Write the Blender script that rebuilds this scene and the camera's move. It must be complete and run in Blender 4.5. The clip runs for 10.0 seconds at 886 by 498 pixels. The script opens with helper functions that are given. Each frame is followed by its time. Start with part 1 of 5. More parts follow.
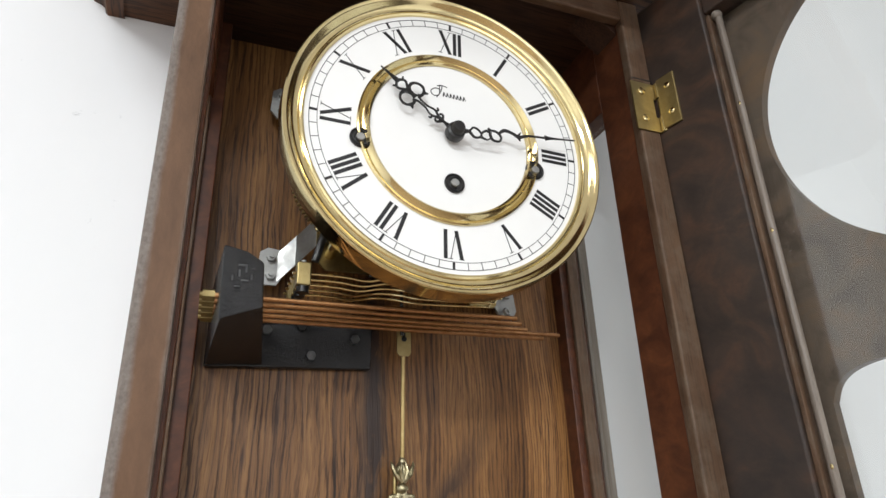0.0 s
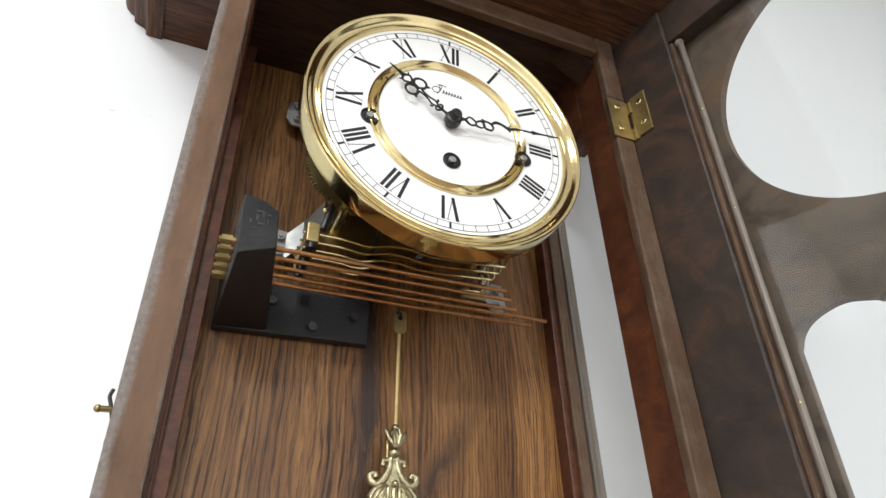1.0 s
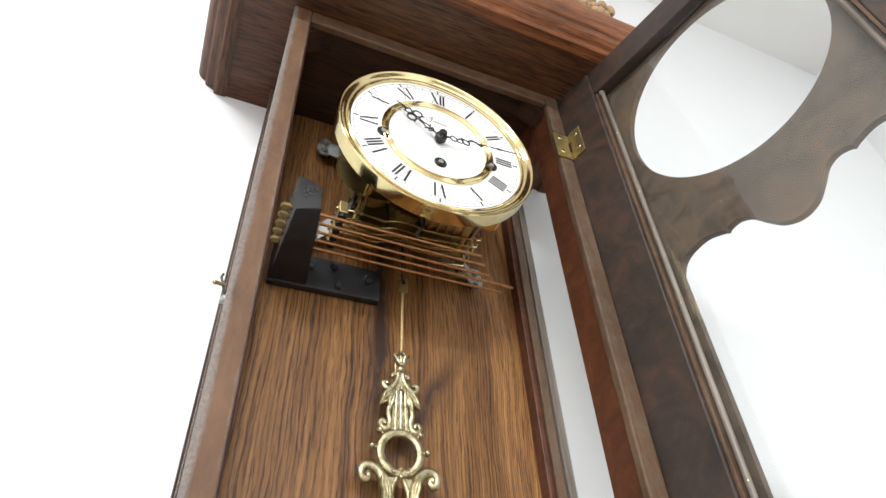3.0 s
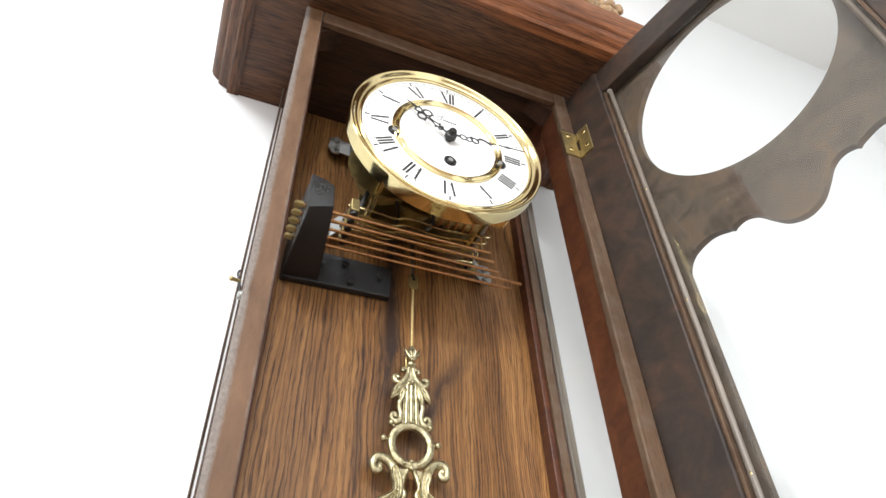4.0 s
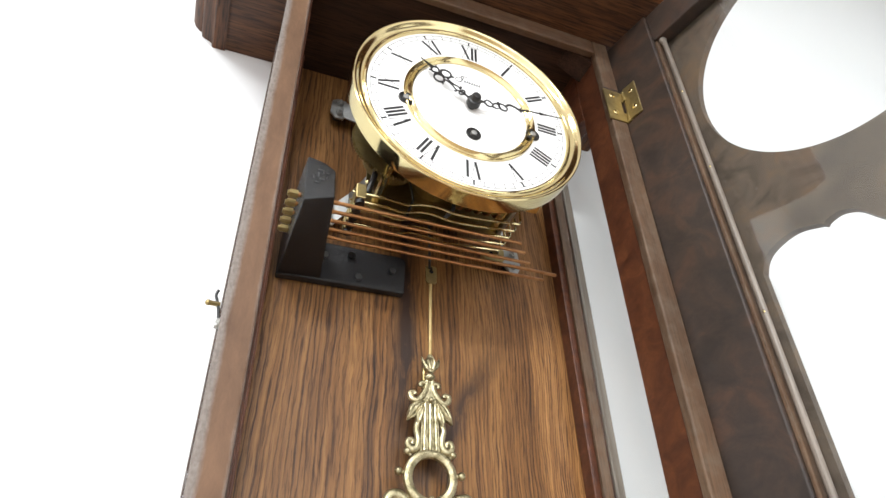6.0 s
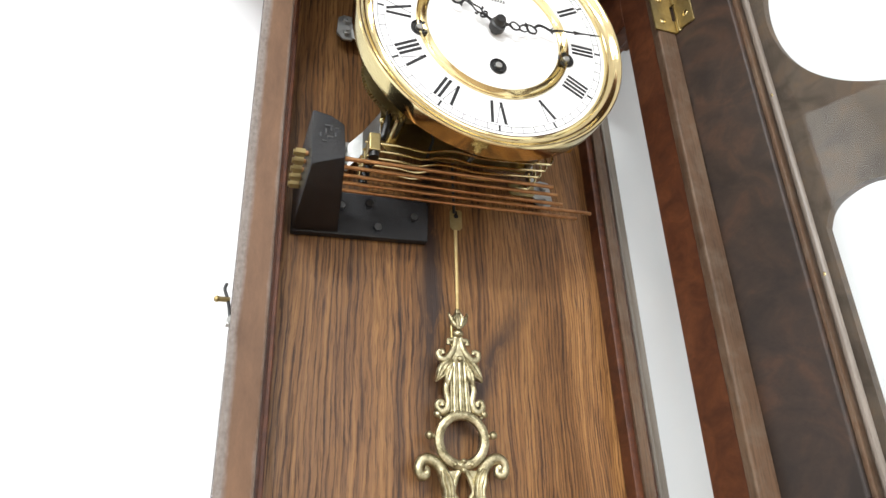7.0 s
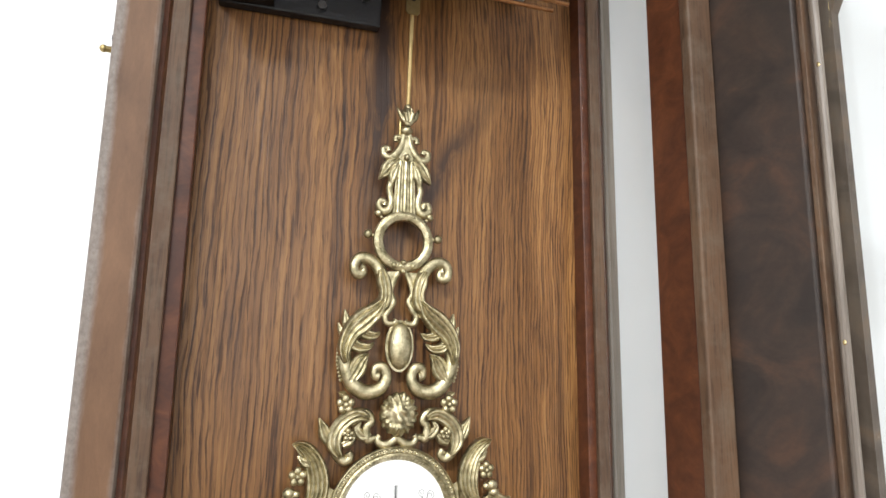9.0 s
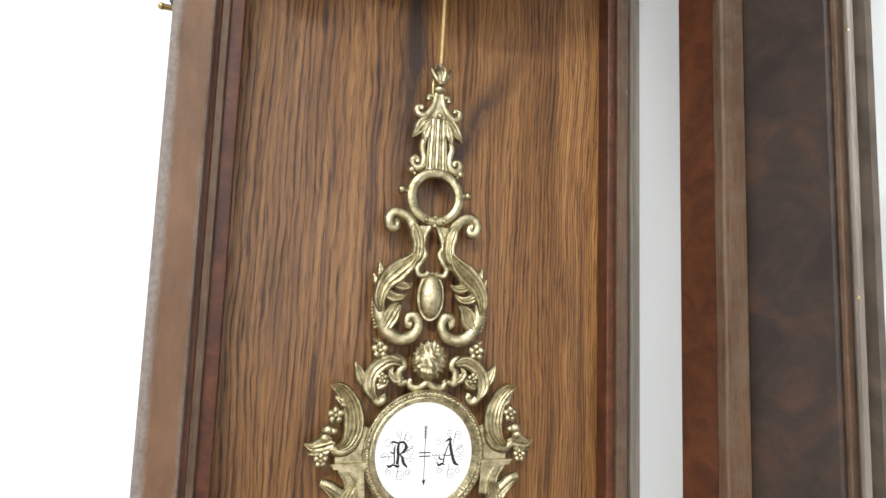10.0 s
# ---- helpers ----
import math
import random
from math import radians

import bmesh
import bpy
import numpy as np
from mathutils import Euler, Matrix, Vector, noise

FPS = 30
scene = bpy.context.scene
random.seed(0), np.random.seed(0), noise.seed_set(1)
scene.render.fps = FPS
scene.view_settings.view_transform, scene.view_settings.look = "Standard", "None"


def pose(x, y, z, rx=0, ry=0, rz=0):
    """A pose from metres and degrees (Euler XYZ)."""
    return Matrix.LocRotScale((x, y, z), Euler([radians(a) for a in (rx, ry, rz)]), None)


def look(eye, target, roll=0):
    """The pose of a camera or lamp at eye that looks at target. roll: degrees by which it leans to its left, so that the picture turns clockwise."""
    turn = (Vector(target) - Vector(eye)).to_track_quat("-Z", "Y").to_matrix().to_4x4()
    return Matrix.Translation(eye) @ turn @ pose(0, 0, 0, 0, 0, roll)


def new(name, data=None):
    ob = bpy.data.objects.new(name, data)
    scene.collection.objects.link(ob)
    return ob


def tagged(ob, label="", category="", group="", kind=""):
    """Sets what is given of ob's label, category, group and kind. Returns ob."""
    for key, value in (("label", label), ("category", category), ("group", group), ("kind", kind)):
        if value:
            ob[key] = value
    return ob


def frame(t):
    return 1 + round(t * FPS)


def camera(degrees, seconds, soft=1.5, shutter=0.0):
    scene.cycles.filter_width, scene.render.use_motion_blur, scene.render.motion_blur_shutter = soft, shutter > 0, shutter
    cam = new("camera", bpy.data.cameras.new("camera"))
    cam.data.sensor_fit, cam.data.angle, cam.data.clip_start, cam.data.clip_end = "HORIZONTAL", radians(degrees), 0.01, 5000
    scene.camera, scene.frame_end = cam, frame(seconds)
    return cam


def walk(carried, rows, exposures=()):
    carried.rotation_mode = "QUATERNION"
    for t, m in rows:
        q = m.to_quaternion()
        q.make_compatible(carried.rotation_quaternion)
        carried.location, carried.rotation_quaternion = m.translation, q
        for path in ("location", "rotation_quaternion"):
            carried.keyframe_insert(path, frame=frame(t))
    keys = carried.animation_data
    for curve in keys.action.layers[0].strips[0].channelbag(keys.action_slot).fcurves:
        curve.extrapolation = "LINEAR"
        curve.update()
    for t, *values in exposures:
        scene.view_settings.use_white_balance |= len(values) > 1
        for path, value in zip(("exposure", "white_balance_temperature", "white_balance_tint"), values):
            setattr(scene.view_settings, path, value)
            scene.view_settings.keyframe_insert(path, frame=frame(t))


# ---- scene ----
cam = camera(71.0, 10.0)
PATH = [
    (0, (-0.114, -0.373, -0.182), (0.576, 1.349, 0.567), -2.1),
    (0.5, (-0.114, -0.359, -0.221), (0.585, 1.288, 0.671), -1.9),
    (1, (-0.118, -0.364, -0.266), (0.556, 1.192, 0.793), -1.5),
    (1.5, (-0.134, -0.376, -0.328), (0.524, 1.079, 0.876), -1.9),
    (2, (-0.136, -0.394, -0.387), (0.499, 0.995, 0.904), -1.5),
    (2.5, (-0.144, -0.405, -0.414), (0.494, 0.934, 0.928), -3.0),
    (3, (-0.147, -0.412, -0.431), (0.491, 0.93, 0.908), -3.4),
    (4.5, (-0.153, -0.419, -0.436), (0.457, 0.953, 0.885), -2.5),
    (5, (-0.148, -0.401, -0.411), (0.459, 0.984, 0.897), -2.6),
    (5.5, (-0.142, -0.387, -0.38), (0.474, 1.038, 0.881), -2.0),
    (7, (-0.136, -0.391, -0.285), (0.452, 1.351, 0.502), -2.0),
    (7.5, (-0.112, -0.389, -0.257), (0.496, 1.436, 0.29), -1.9),
    (8, (-0.092, -0.374, -0.285), (0.51, 1.484, 0.145), -1.4),
    (8.5, (-0.088, -0.364, -0.292), (0.516, 1.507, 0.072), -0.4),
    (9, (-0.091, -0.359, -0.309), (0.53, 1.511, 0.036), 0.9),
    (9.5, (-0.099, -0.368, -0.305), (0.527, 1.518, -0.077), 1.7),
    (10, (-0.107, -0.37, -0.316), (0.491, 1.526, -0.091), 2.0),
]
EXPOSURES = [(0.0, -0.66), (1.0, -0.46), (2.0, -0.20), (3.2, -0.03), (4.5, 0.14), (5.5, 0.10), (7.0, 0.04), (8.5, -0.02), (9.5, -0.12), (10.0, -0.10)]
walk(cam, [(t, look(eye, target, roll)) for t, eye, target, roll in PATH], EXPOSURES)

# world, lights
world = bpy.data.worlds.new("world")
world.use_nodes = True
scene.world = world
bg = world.node_tree.nodes["Background"]
bg.inputs[0].default_value = (0.85, 0.9, 1.0, 1)
bg.inputs[1].default_value = 0.3


def area_lamp(x, y, z, sx, sy, power, colour, aim=None):
    data = bpy.data.lights.new("unseen_lamp", "AREA")
    data.shape, data.size, data.size_y = "RECTANGLE", sx, sy
    data.energy, data.color = power, colour
    ob = new("unseen_lamp", data)
    ob.matrix_world = look((x, y, z), aim or (x, y, z - 1))
    return ob


WHITE = (0.945, 0.98, 1.0)
# two unseen ceiling lamps, added; the far one follows the slant of the shadows
area_lamp(-1.15, -1.05, 0.915, 1.2, 0.28, 18, WHITE)
area_lamp(-1.15, -2.50, 0.915, 1.2, 0.28, 165, WHITE)
# frontal fill: an added lamp in the opening of the unseen south window
area_lamp(0.10, -3.57, 0.05, 1.5, 1.25, 22, (0.94, 0.975, 1.0), (0.10, 0, 0.05))


# materials
def nodes_of(name):
    m = bpy.data.materials.new(name)
    m.use_nodes = True
    nt = m.node_tree
    return m, nt, nt.nodes["Principled BSDF"]


def add(nt, kind, **values):
    n = nt.nodes.new(kind)
    for key, value in values.items():
        n.inputs[key].default_value = value
    return n


def ramp(nt, source, stops):
    n = nt.nodes.new("ShaderNodeValToRGB")
    e = n.color_ramp.elements
    e[0].position, e[0].color = stops[0][0], (*stops[0][1], 1)
    e[1].position, e[1].color = stops[-1][0], (*stops[-1][1], 1)
    for p, c in stops[1:-1]:
        k = e.new(p)
        k.color = (*c, 1)
    nt.links.new(source, n.inputs[0])
    return n.outputs[0]


def mix(nt, a, b, factor, mode="MIX"):
    n = nt.nodes.new("ShaderNodeMix")
    n.data_type, n.blend_type = "RGBA", mode
    for socket, value in ((n.inputs[0], factor), (n.inputs[6], a), (n.inputs[7], b)):
        if isinstance(value, (int, float)):
            socket.default_value = value
        elif isinstance(value, tuple):
            socket.default_value = (*value, 1)
        else:
            nt.links.new(value, socket)
    return n.outputs[2]


def noise_at(nt, scale_xyz, detail=4.0, rough=0.55, distort=0.0, shift=(0, 0, 0)):
    tc = nt.nodes.new("ShaderNodeTexCoord")
    mp = nt.nodes.new("ShaderNodeMapping")
    mp.inputs["Scale"].default_value = scale_xyz
    mp.inputs["Location"].default_value = shift
    nt.links.new(tc.outputs["Object"], mp.inputs[0])
    n = add(nt, "ShaderNodeTexNoise", Scale=1.0, Detail=detail, Roughness=rough, Distortion=distort)
    nt.links.new(mp.outputs[0], n.inputs["Vector"])
    return n.outputs["Fac"]


def bump(nt, bsdf, height, strength, distance):
    b = add(nt, "ShaderNodeBump", Strength=strength, Distance=distance)
    nt.links.new(height, b.inputs["Height"])
    nt.links.new(b.outputs[0], bsdf.inputs["Normal"])


def along(axis, length, across):
    return tuple(length if i == axis else across for i in range(3))


def wood(name, light, dark, axis, rough=0.4, figure=45, pores=0.5, worn=None, blotch=0.35):
    """Stained wood with grain along an axis: figure bands, fine pores and broad blotches."""
    m, nt, b = nodes_of(name)
    f1 = noise_at(nt, along(axis, 7, figure * 1.6), 6, 0.65, 0.35)
    f2 = noise_at(nt, along(axis, 45, 800), 3, 0.6, 0.0, (3, 1, 7))
    f3 = noise_at(nt, along(axis, 9, 22), 3, 0.5, 0.3, (11, 5, 2))
    mid = tuple((a + c) / 2 for a, c in zip(light, dark))
    col = ramp(nt, f1, [(0.33, dark), (0.5, mid), (0.66, light)])
    pore = ramp(nt, f2, [(0.36, (0, 0, 0)), (0.52, (1, 1, 1))])
    col = mix(nt, col, mix(nt, col, pore, 1.0, "MULTIPLY"), pores)
    tone = ramp(nt, f3, [(0.3, (0.6, 0.57, 0.55)), (0.7, (1.2, 1.15, 1.1))])
    col = mix(nt, col, mix(nt, col, tone, 1.0, "MULTIPLY"), blotch * 2 if blotch < 0.5 else 1.0)
    if worn:
        w = noise_at(nt, (70, 70, 70), 6, 0.7, 0.2, (1, 9, 4))
        col = mix(nt, col, worn, ramp(nt, w, [(0.45, (0, 0, 0)), (0.75, (0.75, 0.75, 0.75))]))
    nt.links.new(col, b.inputs["Base Color"])
    r = ramp(nt, f3, [(0.3, (rough - 0.06,) * 3), (0.7, (rough + 0.08,) * 3)])
    nt.links.new(r, b.inputs["Roughness"])
    b.inputs["Specular IOR Level"].default_value = 0.32
    bump(nt, b, f2, 0.25, 0.0004)
    return m


def math_node(nt, op, a, c=0.0):
    n = nt.nodes.new("ShaderNodeMath")
    n.operation = op
    for socket, v in zip(n.inputs, (a, c)):
        if isinstance(v, (int, float)):
            socket.default_value = v
        else:
            nt.links.new(v, socket)
    return n.outputs[0]


def clamp01(nt, v):
    return math_node(nt, "MINIMUM", math_node(nt, "MAXIMUM", v, 0.0), 1.0)


def oak_panel(name):
    """Oak veneer: upright growth rings that wander and close up towards one edge, short dark pores along each ring, dark heartwood stains."""
    m, nt, b = nodes_of(name)
    L = nt.links
    tc = nt.nodes.new("ShaderNodeTexCoord")
    sep = nt.nodes.new("ShaderNodeSeparateXYZ")
    L.new(tc.outputs["Object"], sep.inputs[0])
    X, Z = sep.outputs[0], sep.outputs[2]

    def plus(*terms):
        v = terms[0]
        for t in terms[1:]:
            v = math_node(nt, "ADD", v, t)
        return v

    def times(u, v):
        return math_node(nt, "MULTIPLY", u, v)

    wob = noise_at(nt, (11, 11, 3.4), 2, 0.5, 0.0, (2, 0, 5))
    wob2 = noise_at(nt, (60, 60, 30), 4, 0.62, 0.0, (7, 0, 1))
    x = plus(X, times(wob, 0.030), times(wob2, 0.0034))

    def streak(fx, fz, detail, rough, seed):
        cb = nt.nodes.new("ShaderNodeCombineXYZ")
        L.new(times(x, fx), cb.inputs[0])
        cb.inputs[1].default_value = seed
        L.new(times(Z, fz), cb.inputs[2])
        n = add(nt, "ShaderNodeTexNoise", Scale=1.0, Detail=detail, Roughness=rough)
        L.new(cb.outputs[0], n.inputs["Vector"])
        return n.outputs["Fac"]

    # growth rings: about six millimetres apart, closer towards the east edge
    right = math_node(nt, "MAXIMUM", math_node(nt, "SUBTRACT", x, 0.03), 0.0)
    u = plus(times(x, 230.0), times(times(right, right), 1700.0), times(streak(42, 4, 4, 0.65, 4.4), 5.0))
    ring = math_node(nt, "FRACT", u)
    broad = streak(60, 2.2, 4, 0.6, 3.1)
    bands = streak(330, 9, 5, 0.66, 8.7)
    pores = streak(820, 34, 3, 0.62, 1.3)
    fine = streak(2400, 60, 2, 0.5, 5.9)
    light, mid, dark = (0.255, 0.126, 0.043), (0.158, 0.071, 0.023), (0.060, 0.028, 0.012)
    early = ramp(nt, ring, [(0.0, (1, 1, 1)), (0.16, (0.75,) * 3), (0.42, (0.0,) * 3), (0.86, (0.0,) * 3), (1.0, (0.9,) * 3)])
    tone = plus(times(broad, 0.46), times(bands, 0.48), times(ring, 0.05))
    col = ramp(nt, tone, [(0.34, dark), (0.46, mid), (0.60, light)])
    mask = ramp(nt, noise_at(nt, (30, 30, 10), 3, 0.6, 0.0, (9, 2, 6)), [(0.32, (0.35,) * 3), (0.62, (1.0,) * 3)])
    # open pores, thick along the early wood of each ring, sparse elsewhere
    open_pore = ramp(nt, plus(times(pores, 0.8), times(bands, 0.2), times(early, -0.16)), [(0.33, (0.34, 0.29, 0.26)), (0.44, (1, 1, 1))])
    col = mix(nt, col, open_pore, mask, "MULTIPLY")
    soft = ramp(nt, early, [(0.0, (1.05, 1.05, 1.05)), (1.0, (0.66, 0.62, 0.58))])
    col = mix(nt, col, soft, times(mask, 0.7), "MULTIPLY")
    # brighter light along the upper east edge, put into the colour
    lit_edge = clamp01(nt, plus(times(plus(X, -0.082), 45.0), times(plus(bands, -0.5), 3.0)))
    lit_edge = times(lit_edge, clamp01(nt, plus(times(plus(Z, 0.345), 9.0), times(plus(broad, -0.5), 2.0))))
    col = mix(nt, col, mix(nt, col, (1.42, 1.44, 1.46), 1.0, "MULTIPLY"), lit_edge)
    ticks = streak(1500, 70, 2, 0.5, 11.3)
    col = mix(nt, col, ramp(nt, ticks, [(0.34, (0.48, 0.43, 0.40)), (0.42, (1, 1, 1))]), 0.7, "MULTIPLY")
    col = mix(nt, col, ramp(nt, fine, [(0.35, (0.80,) * 3), (0.6, (1.1,) * 3)]), 0.8, "MULTIPLY")
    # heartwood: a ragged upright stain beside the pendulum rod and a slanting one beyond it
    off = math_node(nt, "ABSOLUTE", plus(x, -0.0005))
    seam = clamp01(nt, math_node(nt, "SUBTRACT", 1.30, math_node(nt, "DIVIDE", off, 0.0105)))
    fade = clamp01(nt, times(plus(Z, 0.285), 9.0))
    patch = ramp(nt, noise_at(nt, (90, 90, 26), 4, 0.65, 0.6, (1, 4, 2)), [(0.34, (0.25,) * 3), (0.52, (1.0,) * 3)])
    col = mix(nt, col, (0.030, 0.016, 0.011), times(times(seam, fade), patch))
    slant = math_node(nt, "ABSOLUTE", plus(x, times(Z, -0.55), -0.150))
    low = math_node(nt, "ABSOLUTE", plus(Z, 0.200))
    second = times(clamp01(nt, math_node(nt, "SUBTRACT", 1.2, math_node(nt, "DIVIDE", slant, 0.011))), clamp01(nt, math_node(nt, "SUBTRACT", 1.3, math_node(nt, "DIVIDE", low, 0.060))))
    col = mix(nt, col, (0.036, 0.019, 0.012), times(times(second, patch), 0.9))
    L.new(col, b.inputs["Base Color"])
    rr = ramp(nt, pores, [(0.35, (0.50,) * 3), (0.55, (0.31,) * 3)])
    L.new(rr, b.inputs["Roughness"])
    b.inputs["Specular IOR Level"].default_value = 0.34
    bump(nt, b, plus(pores, times(bands, 0.6), times(early, -0.3)), 0.3, 0.0004)
    return m


def worn_stile(name):
    """Brown front edge, rubbed grey along both arrises."""
    m, nt, b = nodes_of(name)
    tc = nt.nodes.new("ShaderNodeTexCoord")
    sep = nt.nodes.new("ShaderNodeSeparateXYZ")
    nt.links.new(tc.outputs["Object"], sep.inputs[0])
    across = math_node(nt, "ABSOLUTE", math_node(nt, "SUBTRACT", math_node(nt, "ABSOLUTE", sep.outputs[0]), 0.1322))
    n1 = noise_at(nt, (90, 90, 30), 6, 0.7, 0.2)
    n2 = noise_at(nt, (700, 700, 500), 3, 0.6)
    f = clamp01(nt, math_node(nt, "ADD", math_node(nt, "MULTIPLY", math_node(nt, "SUBTRACT", across, 0.0050), 420.0), math_node(nt, "MULTIPLY", math_node(nt, "SUBTRACT", n1, 0.42), 2.0)))
    brown = ramp(nt, n1, [(0.3, (0.085, 0.043, 0.021)), (0.7, (0.150, 0.080, 0.042))])
    grey = ramp(nt, n2, [(0.3, (0.130, 0.112, 0.100)), (0.7, (0.215, 0.190, 0.172))])
    col = mix(nt, brown, grey, math_node(nt, "MULTIPLY", f, 0.85))
    nt.links.new(col, b.inputs["Base Color"])
    b.inputs["Roughness"].default_value = 0.55
    b.inputs["Specular IOR Level"].default_value = 0.28
    bump(nt, b, n2, 0.25, 0.0004)
    return m


def mottled(name, low, mid, high, rough=0.42, scale=1.0, specks=False, grainy=0.35):
    """Burr veneer with broad clouds and a fine grain."""
    m, nt, b = nodes_of(name)
    n1 = noise_at(nt, (26 * scale, 26 * scale, 34 * scale), 5, 0.6, 1.2)
    n2 = noise_at(nt, (160, 160, 240), 5, 0.7, 0.6, (3, 1, 2))
    col = ramp(nt, n1, [(0.36, low), (0.52, mid), (0.68, high)])
    col = mix(nt, col, ramp(nt, n2, [(0.3, (0.6, 0.6, 0.6)), (0.7, (1.25, 1.2, 1.15))]), grainy, "MULTIPLY")
    if specks:
        dust = noise_at(nt, (430, 430, 430), 2, 0.5, 0.0, (8, 8, 1))
        col = mix(nt, col, (0.45, 0.42, 0.38), ramp(nt, dust, [(0.74, (0, 0, 0)), (0.80, (0.8, 0.8, 0.8))]))
    nt.links.new(col, b.inputs["Base Color"])
    nt.links.new(ramp(nt, n2, [(0.3, (rough + 0.17 * grainy,) * 3), (0.7, (rough - 0.17 * grainy,) * 3)]), b.inputs["Roughness"])
    b.inputs["Specular IOR Level"].default_value = 0.34
    bump(nt, b, noise_at(nt, (30, 30, 60), 2, 0.5), 0.05, 0.0004)
    return m


def metal(name, colour, rough, tarnish=None, amount=0.4, scale=120, relief=0.0, metallic=1.0):
    m, nt, b = nodes_of(name)
    n = noise_at(nt, (scale,) * 3, 5, 0.65, 0.2)
    col = ramp(nt, n, [(0.35, tarnish or tuple(c * 0.8 for c in colour)), (0.35 + amount, colour)])
    nt.links.new(col, b.inputs["Base Color"])
    b.inputs["Metallic"].default_value = metallic
    r = ramp(nt, n, [(0.3, (min(rough * 1.7, 1),) * 3), (0.65, (rough,) * 3)])
    nt.links.new(r, b.inputs["Roughness"])
    if relief:
        bump(nt, b, noise_at(nt, (scale * 6,) * 3, 4, 0.6), relief, 0.0006)
    return m


def paint(name, colour, rough, vary=0.06, scale=8, relief=0.0, fine=300):
    m, nt, b = nodes_of(name)
    n = noise_at(nt, (scale,) * 3, 5, 0.6)
    lo = tuple(c * (1 - vary) for c in colour)
    nt.links.new(ramp(nt, n, [(0.3, lo), (0.7, colour)]), b.inputs["Base Color"])
    b.inputs["Roughness"].default_value = rough
    if relief:
        bump(nt, b, noise_at(nt, (fine,) * 3, 5, 0.65), min(relief, 1.0), 0.001 * max(relief, 1.0))
    return m


def scuffed_wall(name):
    """White wall paint, slightly uneven, with a few grey scuffs."""
    m, nt, b = nodes_of(name)
    n = noise_at(nt, (6, 6, 6), 5, 0.6)
    col = ramp(nt, n, [(0.3, (0.79, 0.80, 0.815)), (0.7, (0.82, 0.825, 0.835))])
    spot = noise_at(nt, (70, 70, 70), 5, 0.7, 0.4, (4, 7, 2))
    col = mix(nt, col, (0.52, 0.53, 0.54), ramp(nt, spot, [(0.675, (0, 0, 0)), (0.74, (0.7, 0.7, 0.7))]))
    nt.links.new(col, b.inputs["Base Color"])
    b.inputs["Roughness"].default_value = 0.7
    bump(nt, b, noise_at(nt, (60, 60, 60), 2, 0.4), 0.02, 0.0006)
    return m


def clear_glass(name):
    m, nt, b = nodes_of(name)
    for n in list(nt.nodes):
        nt.nodes.remove(n)
    out = nt.nodes.new("ShaderNodeOutputMaterial")
    t = nt.nodes.new("ShaderNodeBsdfTransparent")
    t.inputs[0].default_value = (0.96, 0.975, 0.97, 1)
    g = nt.nodes.new("ShaderNodeBsdfGlossy")
    g.inputs["Roughness"].default_value = 0.02
    lw = nt.nodes.new("ShaderNodeLayerWeight")
    lw.inputs[0].default_value = 0.5
    pw = nt.nodes.new("ShaderNodeMath")
    pw.operation = "POWER"
    pw.inputs[1].default_value = 4.0
    nt.links.new(lw.outputs["Facing"], pw.inputs[0])
    fr = nt.nodes.new("ShaderNodeMath")
    fr.operation = "MULTIPLY_ADD"
    fr.inputs[1].default_value, fr.inputs[2].default_value = 0.85, 0.045
    nt.links.new(pw.outputs[0], fr.inputs[0])
    mx = nt.nodes.new("ShaderNodeMixShader")
    nt.links.new(fr.outputs[0], mx.inputs[0])
    nt.links.new(t.outputs[0], mx.inputs[1])
    nt.links.new(g.outputs[0], mx.inputs[2])
    nt.links.new(mx.outputs[0], out.inputs[0])
    return m


OAK = oak_panel("oak_veneer")
EDGE = wood("worn_edge_wood", (0.128, 0.076, 0.044), (0.086, 0.048, 0.028), 2, 0.55, 60, 0.35, (0.135, 0.102, 0.072))
STILE = worn_stile("rubbed_front_edge")
EDGE_X = wood("worn_edge_wood_level", (0.135, 0.074, 0.042), (0.080, 0.042, 0.024), 0, 0.5, 60, 0.35, (0.140, 0.100, 0.070))
RED = mottled("red_brown_stain", (0.060, 0.020, 0.010), (0.088, 0.029, 0.013), (0.125, 0.043, 0.018), 0.42, 1.6)
DARKBOARD = wood("dark_board", (0.075, 0.036, 0.022), (0.030, 0.014, 0.009), 0, 0.5, 90, 0.6)
CORNICE = wood("cornice_oak", (0.150, 0.066, 0.030), (0.058, 0.025, 0.012), 0, 0.45, 110, 0.75)
CORNICE_Y = wood("cornice_oak_return", (0.150, 0.066, 0.030), (0.058, 0.025, 0.012), 1, 0.45, 110, 0.75)
MOULD = wood("moulding_oak", (0.30, 0.115, 0.045), (0.13, 0.045, 0.02), 0, 0.4, 100, 0.6)
DOORWOOD = mottled("dark_mottled_veneer", (0.026, 0.019, 0.016), (0.040, 0.027, 0.021), (0.066, 0.036, 0.024))
FRETWOOD = mottled("fret_veneer", (0.070, 0.050, 0.037), (0.112, 0.084, 0.064), (0.150, 0.096, 0.060), 0.5, 1.1, True, 0.06)
BEADWOOD = wood("grey_bead", (0.26, 0.23, 0.20), (0.13, 0.105, 0.085), 2, 0.4, 80, 0.2)
CARVED = paint("carved_pale_wood", (0.42, 0.27, 0.14), 0.55, 0.45, 160)
BRASS = metal("polished_brass", (0.76, 0.635, 0.355), 0.095, (0.66, 0.54, 0.28), 0.4, 60)
